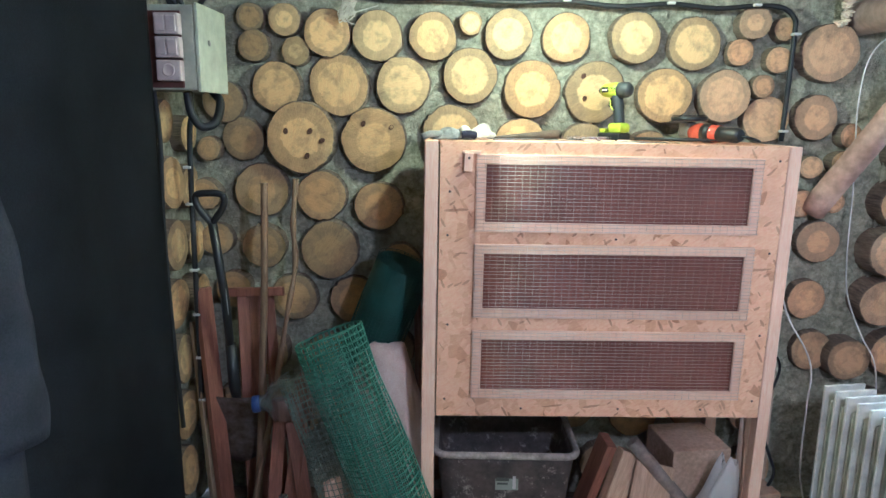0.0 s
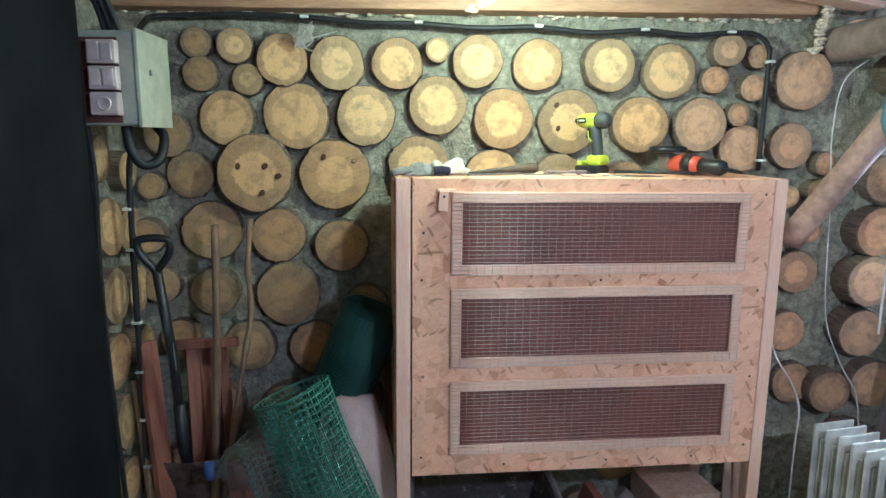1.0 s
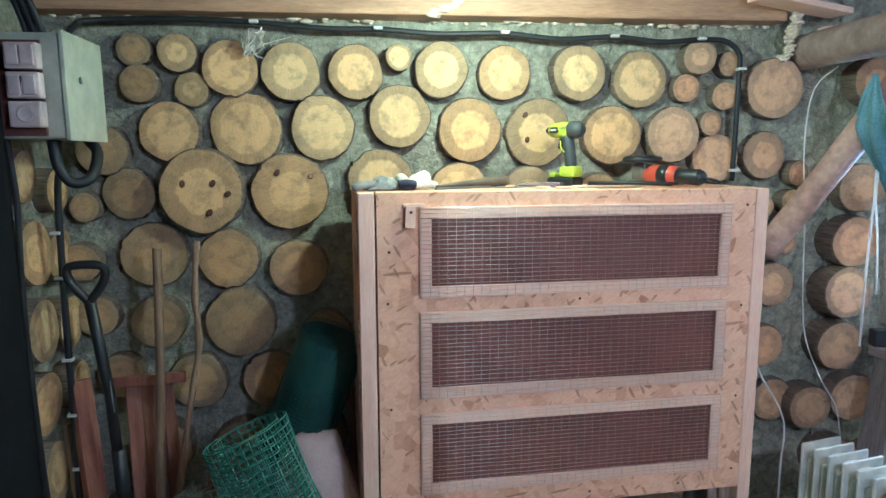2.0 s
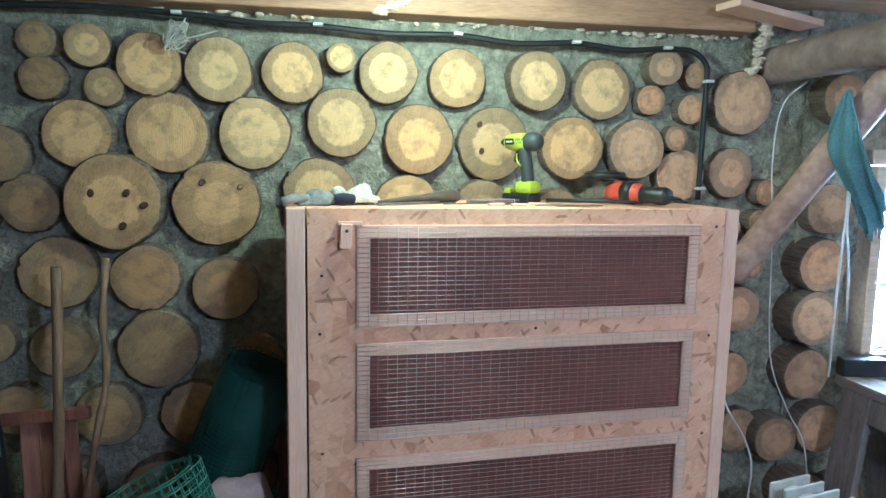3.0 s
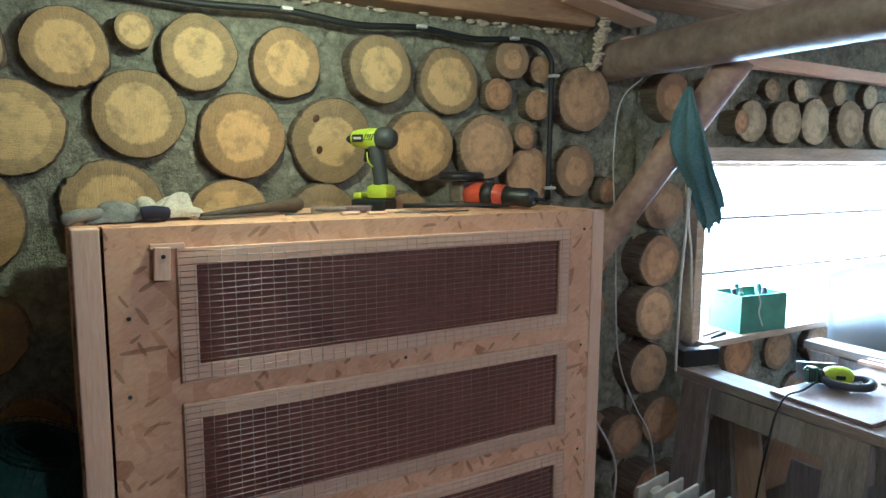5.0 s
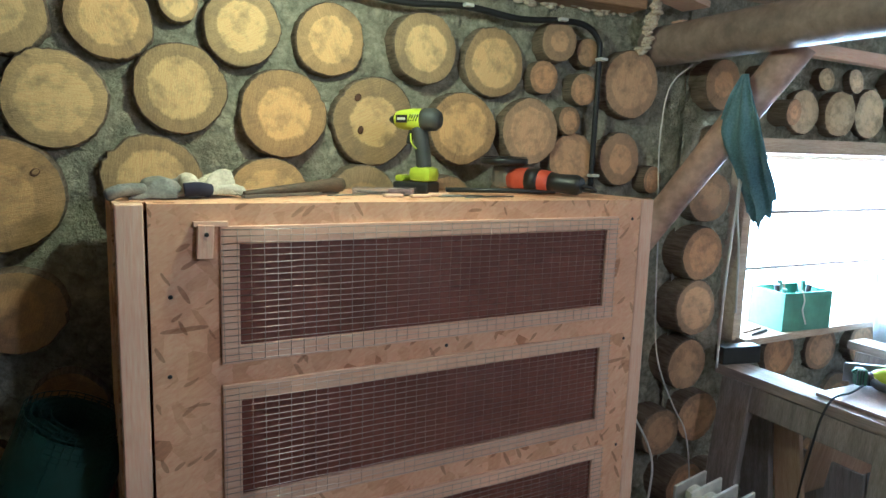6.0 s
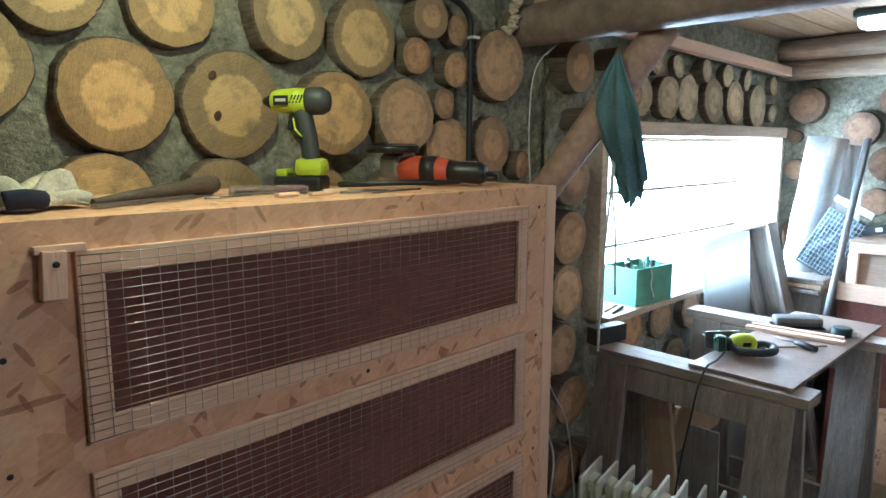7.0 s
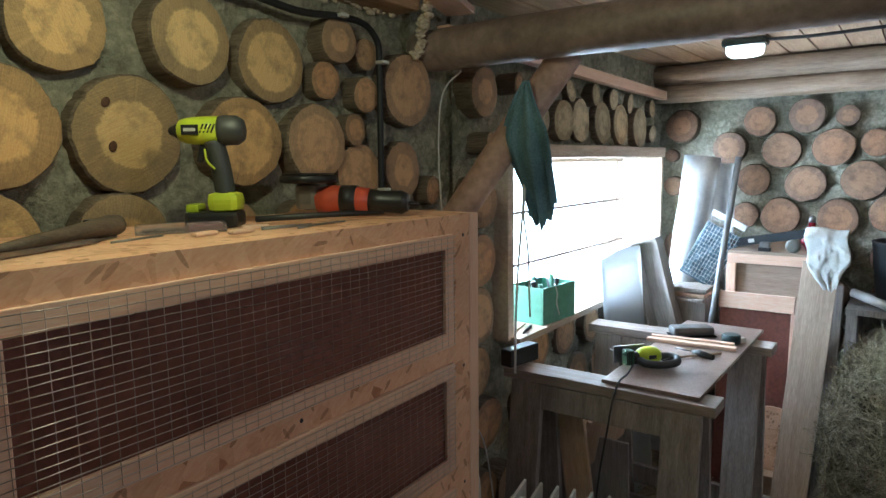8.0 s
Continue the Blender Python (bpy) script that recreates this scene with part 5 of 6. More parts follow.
def drape(u, v):
    """Gathered where it is slung over the brace, spread below it, and drawn to a ragged point."""
    a = min(1.0, v / 0.38)
    b = max(0.0, (v - 0.38) / 0.62)
    s_ = b * b * (3 - 2 * b)
    left = 2.572 + 0.080 * a - 0.018 * s_
    right = 2.548 - 0.060 * a + 0.035 * s_
    fold = 0.014 * math.sin(u * 17 + 1.5 * v) * (0.15 + v) + 0.008 * noise.noise(Vector((u * 5, v * 4, 2)))
    z = 1.970 - (0.385 + 0.085 * (1 - 2 * abs(u - 0.45))) * v + 0.010 * math.sin(u * 41) * v ** 6 + 0.008 * noise.noise(Vector((u * 12, v, 7))) * v
    return Vector((1.833 + 0.15 * s_ + fold, left + (right - left) * u + 0.006 * math.sin(v * 9), z))


part("body", sheet(N(), 36, 30, drape, 0.004), CLOTH, rg)
for k in range(5):
    part("fringe", tube(N(), [(1.985, 2.56 + 0.012 * k, 1.545), (1.988, 2.56 + 0.0125 * k, 1.508 + 0.008 * (k % 2))], 0.002, 5), CLOTH, rg)
cable("cord", [(1.90, 2.60, 1.74), (1.905, 2.61, 1.62), (1.912, 2.617, 1.56), (1.925, 2.640, 1.38), (1.935, 2.655, 1.20), (1.938, 2.659, 1.02)], 0.0042, WHITECABLE, "white cord hanging from the brace", "cord")
cable("cord", [(1.905, 2.595, 1.74), (1.913, 2.612, 1.57), (1.918, 2.600, 1.45), (1.93, 2.602, 1.34), (1.934, 2.601, 1.225)], 0.0035, WHITECABLE, "frayed white cord hanging from the brace", "cord")

GREEN = plain("sea_green_painted_box", (0.13, 0.36, 0.26), 0.45)
gb = thing("tool_box", pose(2.665, 2.93, WIN[2] + 0.0005, 0, 0, -6), "open sea-green box full of tools on the sill", "box")
for c, s_ in (((0, -0.085, 0.08), (0.26, 0.008, 0.16)), ((0, 0.085, 0.08), (0.26, 0.008, 0.16)), ((-0.126, 0, 0.08), (0.008, 0.162, 0.16)), ((0.126, 0, 0.08), (0.008, 0.162, 0.16)), ((0, 0, 0.005), (0.244, 0.162, 0.008))):
    part("panel", box(N(), c, s_, (0, 0, 0), 0.002), GREEN, gb)
for k in range(7):
    x, lean = -0.10 + 0.033 * k, sr.uniform(-0.04, 0.04)
    solid("hand_tool", tube(N(), [(x, -0.03 + 0.012 * (k % 4), 0.012), (x + lean, -0.05 + 0.03 * (k % 4), 0.17 + 0.012 * (k % 3))], [0.007, 0.011], 10), (NET, DARKP, NET, STICK, DARKP, NET, DARKP)[k], gb.matrix_world.copy(),
          ("green-handled screwdriver standing in the box" if k % 2 == 0 else "dark-handled hand tool standing in the box"), "hand tool", "tools in the green box")
cable("cord", [(2.62, 2.85, 1.20), (2.625, 2.838, 1.16), (2.615, 2.836, 1.12), (2.63, 2.834, 1.08), (2.64, 2.834, 1.06)], 0.003, WHITECABLE, "white string hanging over the green box", "cord")
solid("chisel", tube(N(), [(2.36, 2.86, WIN[2] + 0.006), (2.48, 2.89, WIN[2] + 0.006)], [0.004, 0.007], 8), DARKP, Matrix(), "dark chisel lying on the sill", "chisel")
solid("pencil", tube(N(), [(2.36, 2.90, WIN[2] + 0.005), (2.50, 2.93, WIN[2] + 0.005)], 0.004, 6), STICK, Matrix(), "brown pencil lying on the sill", "pencil")

# ---- saw horses and bench ----
OLDWOOD = wood("grey_brown_old_board", (0.19, 0.165, 0.15), (0.38, 0.335, 0.30), (14, 14, 1))
OLDTOP = wood("worn_horse_top", (0.26, 0.215, 0.185), (0.44, 0.375, 0.33), (14, 1, 14))


def saw_horse(x, y0, y1, top, label, w=0.122):
    h = thing("saw_horse", pose(x, (y0 + y1) / 2, 0), label, "saw horse", "saw horses")
    L = y1 - y0
    part("top_rail", box(N(), (0, 0, top - 0.018), (0.115, L, 0.035), (0, 0, 0), 0.003), OLDTOP, h, "worn board top")
    for sy in (-1, 1):
        part("apron", box(N(), (0, sy * (L / 2 - 0.085), top - 0.12), (0.10, 0.02, 0.16), (0, 0, 0), 0.002), OLDWOOD, h)
        for sx in (-1, 1):
            a = 7 * sx
            hgt = top - 0.037
            leg = box(N(), (sx * 0.046 + sx * 0.06, sy * (L / 2 - 0.10), hgt / 2), (0.028, w, hgt / math.cos(radians(7))), (0, -a, 0), 0.003)
            part("leg", leg, OLDWOOD, h)
    for sx in (-1, 1):
        part("side_rail", box(N(), (sx * 0.050, 0, top - 0.085), (0.022, L - 0.12, 0.09), (0, -7 * sx, 0), 0.003), OLDWOOD, h)
        part("stretcher", box(N(), (sx * 0.155, 0, 0.20), (0.022, L - 0.02, 0.10), (0, -7 * sx, 0), 0.003), OLDWOOD, h)
    return h


saw_horse(2.155, 2.05, 2.80, 0.975, "old grey-brown saw horse carrying the bench board by the window")
saw_horse(2.935, 2.02, 2.80, 0.975, "old grey-brown saw horse by the leaning boards")
BENCH = rough_surface("brown_ply_bench", (0.17, 0.115, 0.09), (0.28, 0.205, 0.165), 5, 0.38, 0, 0.001, 120, 0.3)
solid("bench_board", box(N(), (0, 0, 0), (1.0, 0.325, 0.012), (0, 0, 0), 0.002), BENCH, pose(2.625, 2.262, 0.9825, 0, 0, -0.5), "brown plywood bench board lying across the saw horses", "board")
ZB = 0.9895
jig = thing("jigsaw", pose(2.36, 2.345, ZB, 0, 0, -40) @ Matrix.Diagonal((0.85, 0.85, 0.85, 1)), "lime and black jigsaw lying on the bench board", "jigsaw")
part("body", tube(N(), spline([(-0.060, 0, 0.038), (-0.025, 0, 0.042), (0.02, 0, 0.040), (0.045, 0, 0.034)]), [0.024 + 0.018 * math.sin(k / 18 * 3.0) for k in range(19)], 18), LIME, jig, "lime motor housing")
part("badge", box(N(), (-0.005, -0.0405, 0.048), (0.034, 0.004, 0.016), (0, 0, 0), 0.001), DARKP, jig)
part("collar", tube(N(), [(-0.074, 0, 0.038), (-0.056, 0, 0.039)], [0.026, 0.028], 16), DARKP, jig, "black collar")
part("grip", tube(N(), spline([(0.035, 0, 0.034), (0.085, -0.008, 0.036), (0.105, -0.045, 0.034), (0.075, -0.085, 0.030), (0.005, -0.088, 0.028), (-0.045, -0.062, 0.030), (-0.055, -0.02, 0.034)]), 0.0165, 12), GRIP, jig, "charcoal loop grip")
part("trigger", box(N(), (0.045, -0.062, 0.034), (0.045, 0.012, 0.018), (0, 0, 24), 0.004), DARKP, jig)
DGREEN = plain("dark_green_tool", (0.05, 0.14, 0.07), 0.45)
part("front", box(N(), (-0.095, 0.004, 0.044), (0.040, 0.046, 0.066), (0, 0, 0), 0.010), DGREEN, jig, "dark green gear head")
for k in range(3):
    part("rib", box(N(), (-0.112 + 0.010 * k, -0.020, 0.046), (0.004, 0.006, 0.056), (0, 0, 0), 0.001), DARKP, jig)
part("lever", tube(N(), spline([(-0.115, -0.01, 0.06), (-0.130, -0.02, 0.070), (-0.118, -0.03, 0.082)]), 0.005, 8), DGREEN, jig)
part("base_plate", box(N(), (-0.065, 0.052, 0.042), (0.145, 0.004, 0.072), (0, 0, 0), 0.001), STEEL, jig)
part("base_rim", box(N(), (-0.065, 0.047, 0.080), (0.145, 0.012, 0.004), (0, 0, 0), 0.001), STEEL, jig)
part("blade", box(N(), (-0.105, 0.098, 0.042), (0.007, 0.090, 0.0015)), STEEL, jig)
cable("cable", [(2.27, 2.37, ZB + 0.02), (2.20, 2.365, ZB + 0.008), (2.112, 2.362, ZB + 0.005), (2.072, 2.368, 0.935), (2.058, 2.378, 0.84), (2.058, 2.405, 0.66), (2.05, 2.42, 0.40), (2.06, 2.40, 0.015)], 0.0036, RUBBER, "black jigsaw cable hanging off the bench board")
tape = thing("tape_measure", pose(2.83, 2.165, ZB, 0, 0, -25), "dark tape measure on the bench board", "tape measure")
part("case", lathe(N(), ((0.030, 0.0), (0.036, 0.004), (0.036, 0.032), (0.030, 0.036)), Matrix(), 22), plain("dark_teal_case", (0.02, 0.05, 0.055), 0.4), tape)
part("mouth", box(N(), (0.030, -0.022, 0.012), (0.03, 0.024, 0.02), (0, 0, 0), 0.003), TIE, tape)
sand = thing("sanding_block", pose(2.86, 2.33, ZB, 0, 0, 36), "dark sanding block on the bench board", "sanding block")
part("body", box(N(), (0, 0, 0.024), (0.074, 0.175, 0.038), (0, 0, 0), 0.016), plain("grey_sanding_block", (0.12, 0.12, 0.12), 0.6), sand)
part("pad", box(N(), (0, 0, 0.003), (0.078, 0.185, 0.005), (0, 0, 0), 0.001), GREYCLOTH, sand)
G = "battens on the bench board"
solid("batten", box(N(), (0, 0, 0.008), (0.03, 0.34, 0.014), (0, 0, 0), 0.002), PINE_Y, pose(2.70, 2.29, ZB, 0, 0, 4), "narrow pine batten lying on the bench board", "batten", G)
solid("batten", box(N(), (0, 0, 0.008), (0.025, 0.32, 0.012), (0, 0, 0), 0.002), PINE_Y, pose(2.76, 2.30, ZB, 0, 0, 6), "narrow pine batten lying on the bench board", "batten", G)
plier = thing("screwdriver", pose(2.57, 2.22, ZB, 0, 0, 64), "dark-handled screwdriver lying on the bench board", "screwdriver")
part("handle", tube(N(), [(-0.06, 0, 0.012), (0.0, 0, 0.013), (0.03, 0, 0.011)], [0.010, 0.013, 0.008], 10), DARKP, plier)
part("blade", tube(N(), [(0.03, 0, 0.011), (0.12, 0, 0.005)], 0.003, 8), STEEL, plier)
solid("pencil", tube(N(), [(2.50, 2.28, ZB + 0.005), (2.64, 2.16, ZB + 0.005)], 0.0038, 6), STICK, Matrix(), "pencil lying on the bench board", "pencil")
block((2.18, 2.775, 1.008), (0.16, 0.05, 0.065), (0, 0, -12), DARKP, "black planer lying on the end of the saw horse", "planer")
plank((2.30, 2.52, 0.01), (2.25, 2.60, 0.80), 0.11, 0.02, wood("pinkish_plank", (0.55, 0.36, 0.25), (0.72, 0.51, 0.37), (14, 14, 1)), "pinkish plank standing inside the saw horse", 55, "planks under the bench")
block((2.55, 2.62, 0.30), (0.012, 0.30, 0.60), (0, -5, 0), OLDWOOD, "grey board standing under the bench", "board")
block((2.56, 2.30, 0.40), (0.56, 0.10, 0.025), (0, 0, 0), OLDWOOD, "old board lying across the stretchers", "plank")
block((2.62, 2.60, 0.60), (0.5, 0.02, 0.24), (12, 0, 0), OFFCUT, "wide pale board leaning under the window", "board")
block((2.40, 2.42, 0.16), (0.20, 0.26, 0.32), (0, 0, 10), rough_surface("carton_grey", (0.20, 0.175, 0.15), (0.33, 0.29, 0.25), 7, 0.85), "dusty grey carton on the floor under the bench", "carton")

# ---- far end ----
GREYSHEET = clear("milky_plastic_sheet", (0.62, 0.65, 0.67), 0.5, 0.25)
solid("plastic_sheet", sheet(N(), 10, 14, lambda u, v: Vector((3.02 + 0.40 * u, 2.80 - 0.05 * u - 0.10 * (1 - v), 0.01 + (1.24 + 0.02 * math.sin(u * 3)) * v + 0.03 * u * v)), 0.004), GREYSHEET, Matrix(), "milky plastic sheet leaning below the window", "sheet")
ch = thing("wooden_trough", pose(3.66, 2.46, 0.0, -15, 0, 0), "grey-brown wooden trough standing against the window wall", "trough")
for c, s_ in (((0.06, 0, 0.66), (0.016, 0.15, 1.32)), ((0, -0.07, 0.66), (0.12, 0.016, 1.32)), ((0, 0.07, 0.66), (0.12, 0.016, 1.32)), ((0, 0, 1.325), (0.12, 0.15, 0.014))):
    part("board", box(N(), c, s_, (0, 0, 0), 0.002), OLDWOOD, ch)
FOIL = rough_surface("bright_foil", (0.74, 0.76, 0.77), (0.93, 0.94, 0.95), 10, 0.46, 0.85, 0.008, 45, 0.8)
foilr = thing("foil_roll", Matrix(), "roll of shiny foil insulation leaning in the far corner", "foil roll")
part("outer_layer", tube(N(), [Vector((3.90, 2.77, 0.0)).lerp(Vector((4.04, 2.61, 1.74)), k / 12) for k in range(13)], [0.098 + 0.003 * math.sin(2.3 * k) for k in range(13)], 28), FOIL, foilr)
part("loose_layer", sheet(N(), 12, 26, lambda u, v: Vector((4.08 + 0.03 * math.sin(u * 5) + 0.006 * math.sin(v * 40), 2.56 - 0.13 * u, 0.02 + 1.68 * v)), 0.003), FOIL, foilr)
grid = thing("wire_grid", pose(3.84, 2.53, 1.0, 0, -6, 0), "white plastic-coated wire grid leaning before the foil", "grid")
grid.matrix_world = Matrix.Translation((3.84, 2.657, 1.108)) @ Matrix.Rotation(radians(27), 4, "X")
for k in range(11):
    part("wire", tube(N(), [(0, -0.018 * k, 0.0), (0, -0.018 * k, 0.355)], 0.0009, 5), WHITECABLE, grid)
for k in range(15):
    part("wire", tube(N(), [(0.002, 0.0, 0.024 * k), (0.002, -0.182, 0.024 * k)], 0.0009, 5), WHITECABLE, grid)
part("edge_strip", box(N(), (0, -0.091, 0.37), (0.012, 0.195, 0.035), (0, 0, 0), 0.003), WHITECABLE, grid)
# Added dark sheet, so the white wires show against a dark ground.
solid("plastic_film", sheet(N(), 22, 26, lambda u, v: Vector((0.030 + 0.016 * noise.noise(Vector((u * 4, v * 5, 3))) + 0.008 * noise.noise(Vector((u * 13, v * 15, 8))), 0.01 - 0.20 * u, -0.02 + 0.33 * v)), 0.002),
      rough_surface("dark_blue_backing", (0.03, 0.06, 0.085), (0.10, 0.16, 0.20), 22, 0.35, 0, 0.006, 80, 0.8), grid.matrix_world.copy(), "crumpled dark blue sheet added behind the wire grid", "film")
solid("pole", tube(N(), [(3.55, 2.52, 0.0), (3.70, 2.345, 1.735)], 0.016, 14), plain("grey_steel_pole", (0.30, 0.31, 0.32), 0.4, 0.7), Matrix(), "grey steel pole leaning on the far wall", "pole")
PANEL = wood("tan_panel", (0.34, 0.24, 0.17), (0.48, 0.36, 0.27), (14, 1, 14))
crate = thing("wooden_crate", pose(3.76, 2.18, 0), "tall framed wooden crate holding tools on top", "crate")
part("front_panel", box(N(), (0.02, 0, 0.60), (0.012, 0.38, 1.18)), PANEL, crate)
part("rail", box(N(), (0, 0, 1.205), (0.03, 0.42, 0.05), (0, 0, 0), 0.003), PINE_Y, crate)
part("rail", box(N(), (0, 0, 0.03), (0.03, 0.42, 0.05), (0, 0, 0), 0.003), PINE_Y, crate)
for y in (-0.19, 0.19):
    part("stile", box(N(), (-0.002, y, 0.617), (0.03, 0.045, 1.12), (0, 0, 0), 0.003), PINE_Z, crate)
    part("side_panel", box(N(), (0.23, y, 0.61), (0.40, 0.012, 1.20)), PANEL, crate)
part("lid", box(N(), (0.22, 0, 1.237), (0.46, 0.42, 0.012)), PANEL, crate)
ply = thing("door_panel", pose(3.60, 2.225, 0.0, 0, 4, 0), "red-brown panel with a pale top rail leaning on the crate", "panel")
part("panel", box(N(), (0, 0, 0.48), (0.012, 0.345, 0.96), (0, 0, 0), 0.001), HARDBOARD, ply)
part("top_rail", box(N(), (-0.012, 0, 1.0), (0.022, 0.355, 0.085), (0, 0, 0), 0.002), PINE_Y, ply, "pale pine top rail")
part("side_rail", box(N(), (-0.008, -0.172, 0.48), (0.02, 0.018, 0.95), (0, 0, 0), 0.002), PINE_Z, ply)
solid("plank", box(N(), (0, 0, 0.63), (0.024, 0.15, 1.26), (0, 0, 0), 0.003), wood("grey_planed_plank", (0.37, 0.275, 0.20), (0.52, 0.41, 0.31), (14, 14, 1)), pose(3.33, 2.00, 0.0, 3, 10, 0), "wide pale grey plank leaning on the crate", "plank", "boards at the far end")
solid("plank", box(N(), (0, 0, 0.57), (0.024, 0.07, 1.14), (0, 0, 0), 0.003), OLDWOOD, pose(3.44, 1.88, 0.0, 0, 11, 0), "narrow brown board leaning beside the plank", "plank", "boards at the far end")
block((3.50, 2.10, 0.095), (0.16, 0.22, 0.19), (0, 0, 5), OFFCUT, "squared block of pale wood on the floor", "block")
solid("board_disc", lathe(N(), ((0.0, -0.008), (0.158, -0.008), (0.16, 0.0), (0.158, 0.008), (0.0, 0.008)), pose(3.505, 2.10, 0.352, 0, -82, 0), 40, False), OSB, Matrix(), "round strand board disc standing on a block", "disc")
level = thing("spirit_level", pose(3.88, 2.20, 1.245, 0, 0, 0), "dark spirit level lying across the crate", "level")
part("body", box(N(), (0, 0, 0.062), (0.022, 0.40, 0.045), (-11, 0, 0), 0.003), plain("dark_blue_level", (0.012, 0.018, 0.024), 0.55), level)
part("vial", box(N(), (-0.012, 0.10, 0.043), (0.004, 0.03, 0.02), (-11, 0, 0), 0.001), TIE, level)
part("end_cap", box(N(), (0, 0.195, 0.026), (0.026, 0.02, 0.048), (-11, 0, 0), 0.003), DARKP, level)
solid("tape_roll", lathe(N(), ((0.018, -0.01), (0.034, -0.01), (0.034, 0.01), (0.018, 0.01), (0.016, 0.0)), pose(3.80, 2.09, 1.278, 0, 90, 20), 24), plain("grey_tape", (0.30, 0.31, 0.29), 0.5), Matrix(), "roll of grey tape standing on the crate", "tape")
clampt = thing("hand_clamp", pose(3.80, 2.22, 1.243), "steel and black bench clamp on the crate", "clamp")
part("jaw", box(N(), (0, 0, 0.035), (0.03, 0.05, 0.03), (0, 0, 0), 0.006), STEEL, clampt)
part("frame", box(N(), (0, 0, 0.011), (0.03, 0.06, 0.02), (0, 0, 0), 0.004), DARKP, clampt)
bulb = thing("heat_bulb", pose(3.90, 2.02, 1.245), "dark red infrared heat bulb standing on the crate", "bulb")
part("glass", lathe(N(), ((0.03, 0.02), (0.052, 0.045), (0.054, 0.06), (0.03, 0.095), (0.017, 0.12), (0.016, 0.15)), pose(0, 0, 0), 24), plain("dark_red_glass", (0.14, 0.008, 0.015), 0.15), bulb)
part("cap", lathe(N(), ((0.0155, 0.148), (0.0155, 0.175), (0.006, 0.185)), Matrix(), 16), STEEL, bulb, "steel screw cap")
part("face", lathe(N(), ((0.0, 0.0), (0.024, 0.004), (0.03, 0.021)), Matrix(), 24), plain("dark_red_face", (0.10, 0.008, 0.012), 0.2), bulb)
RAG = rough_surface("stained_white_cloth", (0.52, 0.55, 0.53), (0.74, 0.77, 0.75), 5, 0.9, 0, 0.004, 200, 0.4, (0.33, 0.32, 0.27))


def white_rag(u, v):
    w = 0.175 * (1 - 1.7 * max(0, v - 0.55))
    crease = 0.010 * noise.noise(Vector((u * 5, v * 5, 1))) + 0.008 * noise.noise(Vector((u * 14, v * 14, 4)))
    return Vector((3.530 - 0.012 * v + crease + 0.25 * max(0, 0.12 - v), 1.918 - (u - 0.5) * w - 0.02 * v + 0.006 * math.sin(v * 11), 1.398 - 0.285 * v + 0.006 * math.sin(u * 6)))


solid("stake", box(N(), (0, 0, 0.69), (0.02, 0.05, 1.38), (0, 0, 0), 0.003), OLDWOOD, pose(3.565, 1.925, 0.0), "thin upright stake holding the white cloth", "stake")
solid("hanging_cloth", sheet(N(), 26, 30, white_rag, 0.003), RAG, Matrix(), "stained white cloth hung over the plank end", "cloth")
shelf = thing("shelf", pose(3.98, 1.35, 0), "dark low shelf along the far wall", "shelf")
for z in (0.62, 0.98):
    part("board", box(N(), (0.0, 0, z), (0.50, 0.98, 0.03), (0, 0, 0), 0.003), OLDWOOD, shelf)
for y in (-0.46, 0.46):
    for x in (-0.22, 0.22):
        part("leg", box(N(), (x, y, 0.483), (0.05, 0.05, 0.965), (0, 0, 0), 0.003), OLDWOOD, shelf)
solid("bucket", lathe(N(), ((0.14, 0.0), (0.15, 0.01), (0.18, 0.30), (0.185, 0.31), (0.17, 0.312), (0.14, 0.02)), Matrix(), 30), DARKP, pose(4.0, 1.58, 0.996), "dark round bucket on the low shelf", "bucket")
solid("pipe", tube(N(), [(3.86, 1.82, 1.055), (3.74, 1.66, 1.02)], 0.022, 14), plain("white_pipe", (0.60, 0.60, 0.57), 0.4), Matrix(), "short white plastic pipe lying on the shelf", "pipe")
for k in range(3):
    block((3.86 + 0.01 * k, 2.58, 0.012 + 0.026 * k + 0.95), (0.34, 0.20, 0.022), (0, 0, 2 * k - 4), OFFCUT if k % 2 else OLDWOOD, "board in the stack by the foil roll", "offcut", "stacked boards")
block((3.88, 2.58, 0.475), (0.30, 0.18, 0.95), (0, 0, 0), OLDWOOD, "dark box holding up the stack of boards", "box")


# ---- lamps ----
def bulkhead(m, strength, label):
    lamp = thing("bulkhead_lamp", m, label, "lamp", "bulkhead lamps")
    part("base", box(N(), (0, 0, -0.018), (0.11, 0.20, 0.035), (0, 0, 0), 0.014), plain("black_lamp_base", (0.02, 0.035, 0.03), 0.4), lamp, "black base")
    bm = N()
    bmesh.ops.create_uvsphere(bm, u_segments=24, v_segments=14, radius=1.0)
    for v in bm.verts:
        v.co = Vector([math.copysign(abs(c) ** 0.6, c) for c in v.co])
    bmesh.ops.scale(bm, vec=(0.046, 0.086, 0.044), verts=bm.verts)
    bmesh.ops.translate(bm, vec=(0, 0, -0.045), verts=bm.verts)
    for f in bm.faces:
        f.smooth = True
    part("glass", bm, glow("lit_lamp_glass", (0.95, 1.0, 0.95), strength), lamp, "glowing glass dome").visible_shadow = False
    for y in (-0.045, 0.0, 0.045):
        w = 0.052 * math.sqrt(1 - (y / 0.1) ** 2)
        part("guard", tube(N(), spline([(-w, y, -0.035), (-w * 0.85, y, -0.085), (0, y, -0.093), (w * 0.85, y, -0.085), (w, y, -0.035)]), 0.002, 6), STEEL, lamp)


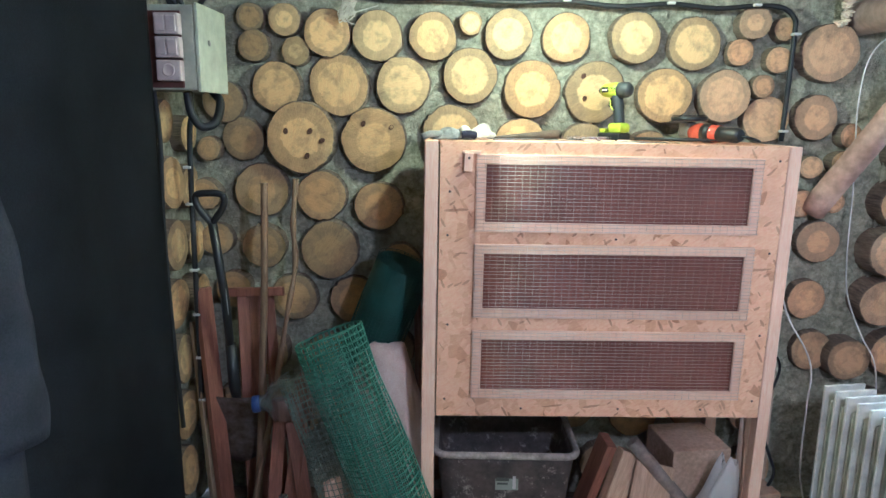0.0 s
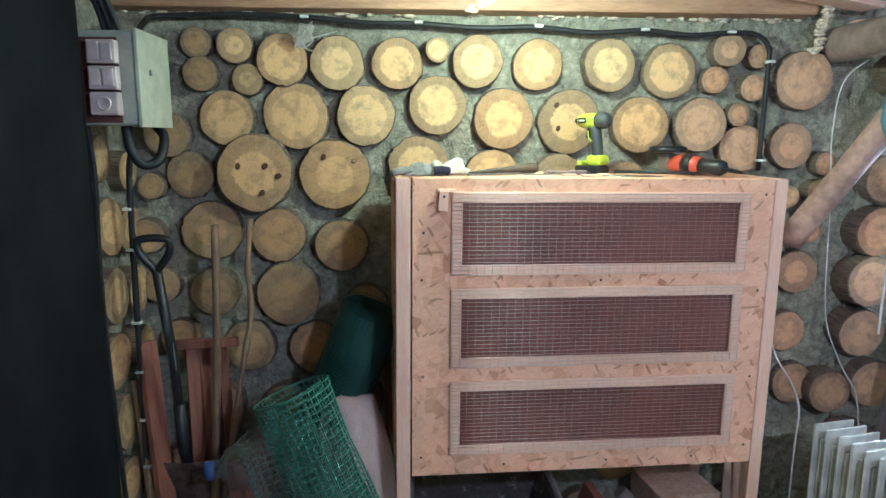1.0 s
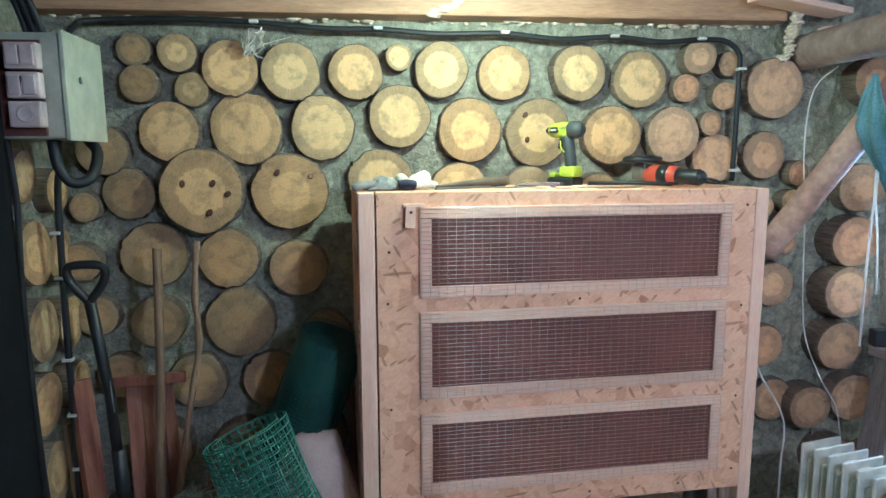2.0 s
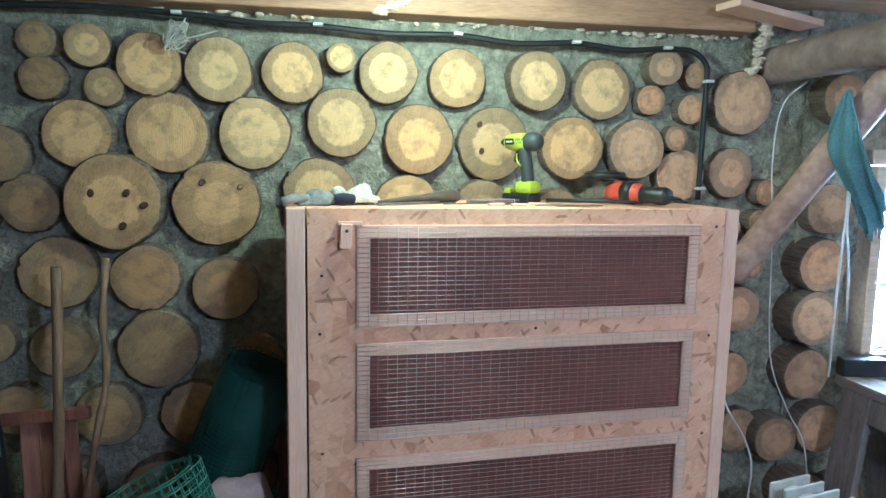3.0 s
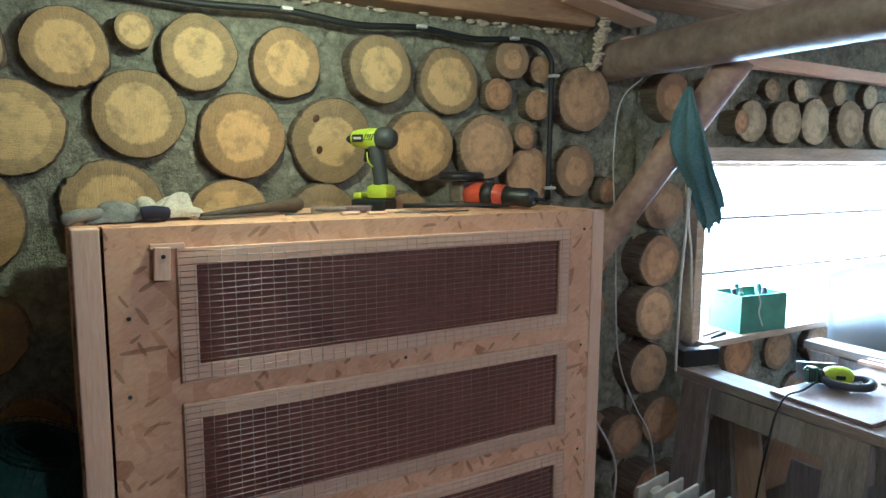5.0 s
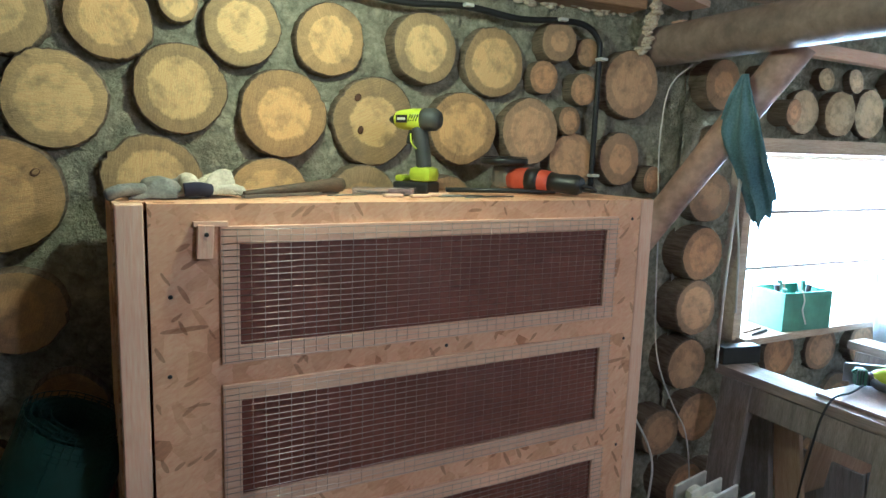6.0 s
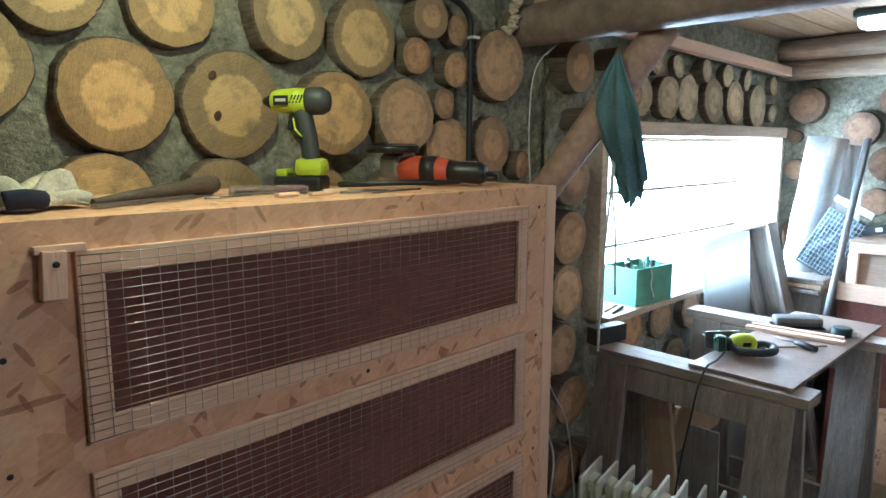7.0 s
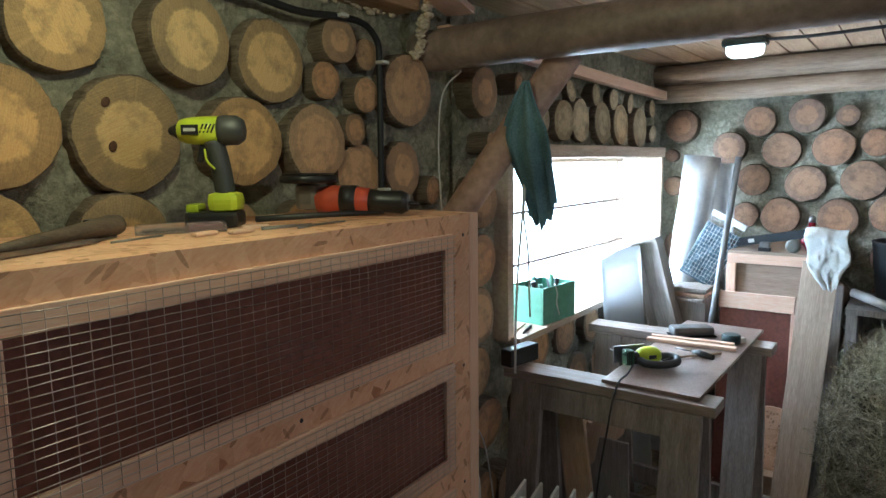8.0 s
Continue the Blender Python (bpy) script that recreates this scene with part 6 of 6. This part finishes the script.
bulkhead(pose(3.56, 2.31, TOP - 0.001), 3.5, "lit bulkhead lamp with a wire guard on the ceiling")
bulkhead(pose(0.56, 2.33, TOP - 0.001), 3.5, "lit bulkhead lamp on the ceiling before the log wall")
# Housing for the added fill lamp; no lamp is seen here.
bulkhead(pose(1.05, 0.15, TOP - 0.001), 3.5, "unseen bulkhead lamp added by the entry for the fill light")
cable("cable", [(3.56, 2.22, 2.285), (3.54, 2.0, 2.275), (3.55, 1.7, 2.282), (3.6, 1.2, 2.28), (3.6, 0.5, 2.285)], 0.008, RUBBER, "black cable along the ceiling to the lamp")

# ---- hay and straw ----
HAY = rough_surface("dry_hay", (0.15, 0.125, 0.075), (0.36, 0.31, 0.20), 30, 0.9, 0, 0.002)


def straw(count, place, lengths, seed):
    """Many bent stalks, each a thin strip of three sides."""
    q = random.Random(seed)
    verts, faces = [], []
    for _ in range(count):
        p, d = place(q)
        L, r = q.uniform(*lengths), q.uniform(0.0008, 0.0020)
        side = d.cross(Vector((q.uniform(-1, 1), q.uniform(-1, 1), q.uniform(-1, 1)))).normalized()
        up = d.cross(side)
        bend = side * q.uniform(-0.25, 0.25) * L
        base = len(verts)
        for k in range(4):
            t = k / 3
            c = p + d * (L * (t - 0.5)) + bend * (t - 0.5) ** 2 * 2
            verts += [c + side * r, c - side * r * 0.5 + up * r, c - side * r * 0.5 - up * r]
        for k in range(3):
            for n in range(3):
                a, b = base + 3 * k + n, base + 3 * k + (n + 1) % 3
                faces.append((a, b, b + 3, a + 3))
    data = bpy.data.meshes.new("straw")
    data.from_pydata([tuple(v) for v in verts], [], faces)
    data.materials.append(HAY)
    return data


def on_heap(q):
    a, h = q.uniform(0, 2 * math.pi), q.random()
    n = Vector((math.cos(a), math.sin(a), 0))
    s = 1 + 0.16 * noise.noise(n * 2 + Vector((0, 0, h * 3)))
    k = q.uniform(0.72, 1.03)
    cap = math.sqrt(max(0, 1 - h ** 5))
    p = Vector((3.62 + n.x * 0.44 * s * k * cap, 1.50 + n.y * 0.42 * s * k * cap, 0.02 + 0.90 * h * (0.9 + 0.1 * s) * (0.97 + 0.03 * k)))
    tangent = Vector((-n.y, n.x, 0))
    d = (tangent * q.uniform(-1, 1) + Vector((0, 0, q.uniform(-0.8, 0.8))) + n * q.uniform(-0.25, 0.5)).normalized()
    return p, d


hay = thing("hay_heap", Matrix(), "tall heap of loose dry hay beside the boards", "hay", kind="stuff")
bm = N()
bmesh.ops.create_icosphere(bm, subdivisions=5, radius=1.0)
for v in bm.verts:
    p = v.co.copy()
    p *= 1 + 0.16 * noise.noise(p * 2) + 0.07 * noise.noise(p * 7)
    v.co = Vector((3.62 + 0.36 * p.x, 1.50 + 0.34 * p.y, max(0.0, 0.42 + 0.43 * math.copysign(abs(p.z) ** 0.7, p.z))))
# The core has the stalks' hay colour at about half its brightness.
part("core", bm, rough_surface("dark_hay_core", (0.07, 0.058, 0.035), (0.17, 0.14, 0.085), 40, 0.95, 0, 0.02, 120, 1.0), hay)
stalks = new("stalks", straw(16000, on_heap, (0.06, 0.20), 8))
stalks.parent = hay


def on_floor(q):
    x = q.uniform(2.3, 4.1)
    y = q.uniform(0.9, 2.7)
    d = Vector((q.uniform(-1, 1), q.uniform(-1, 1), q.uniform(-0.15, 0.15))).normalized()
    return Vector((x, y, 0.012 + abs(q.gauss(0, 0.012)))), d


tagged(new("straw", straw(3500, on_floor, (0.04, 0.14), 9)), "loose straw scattered over the floor by the bench", "straw", kind="stuff")
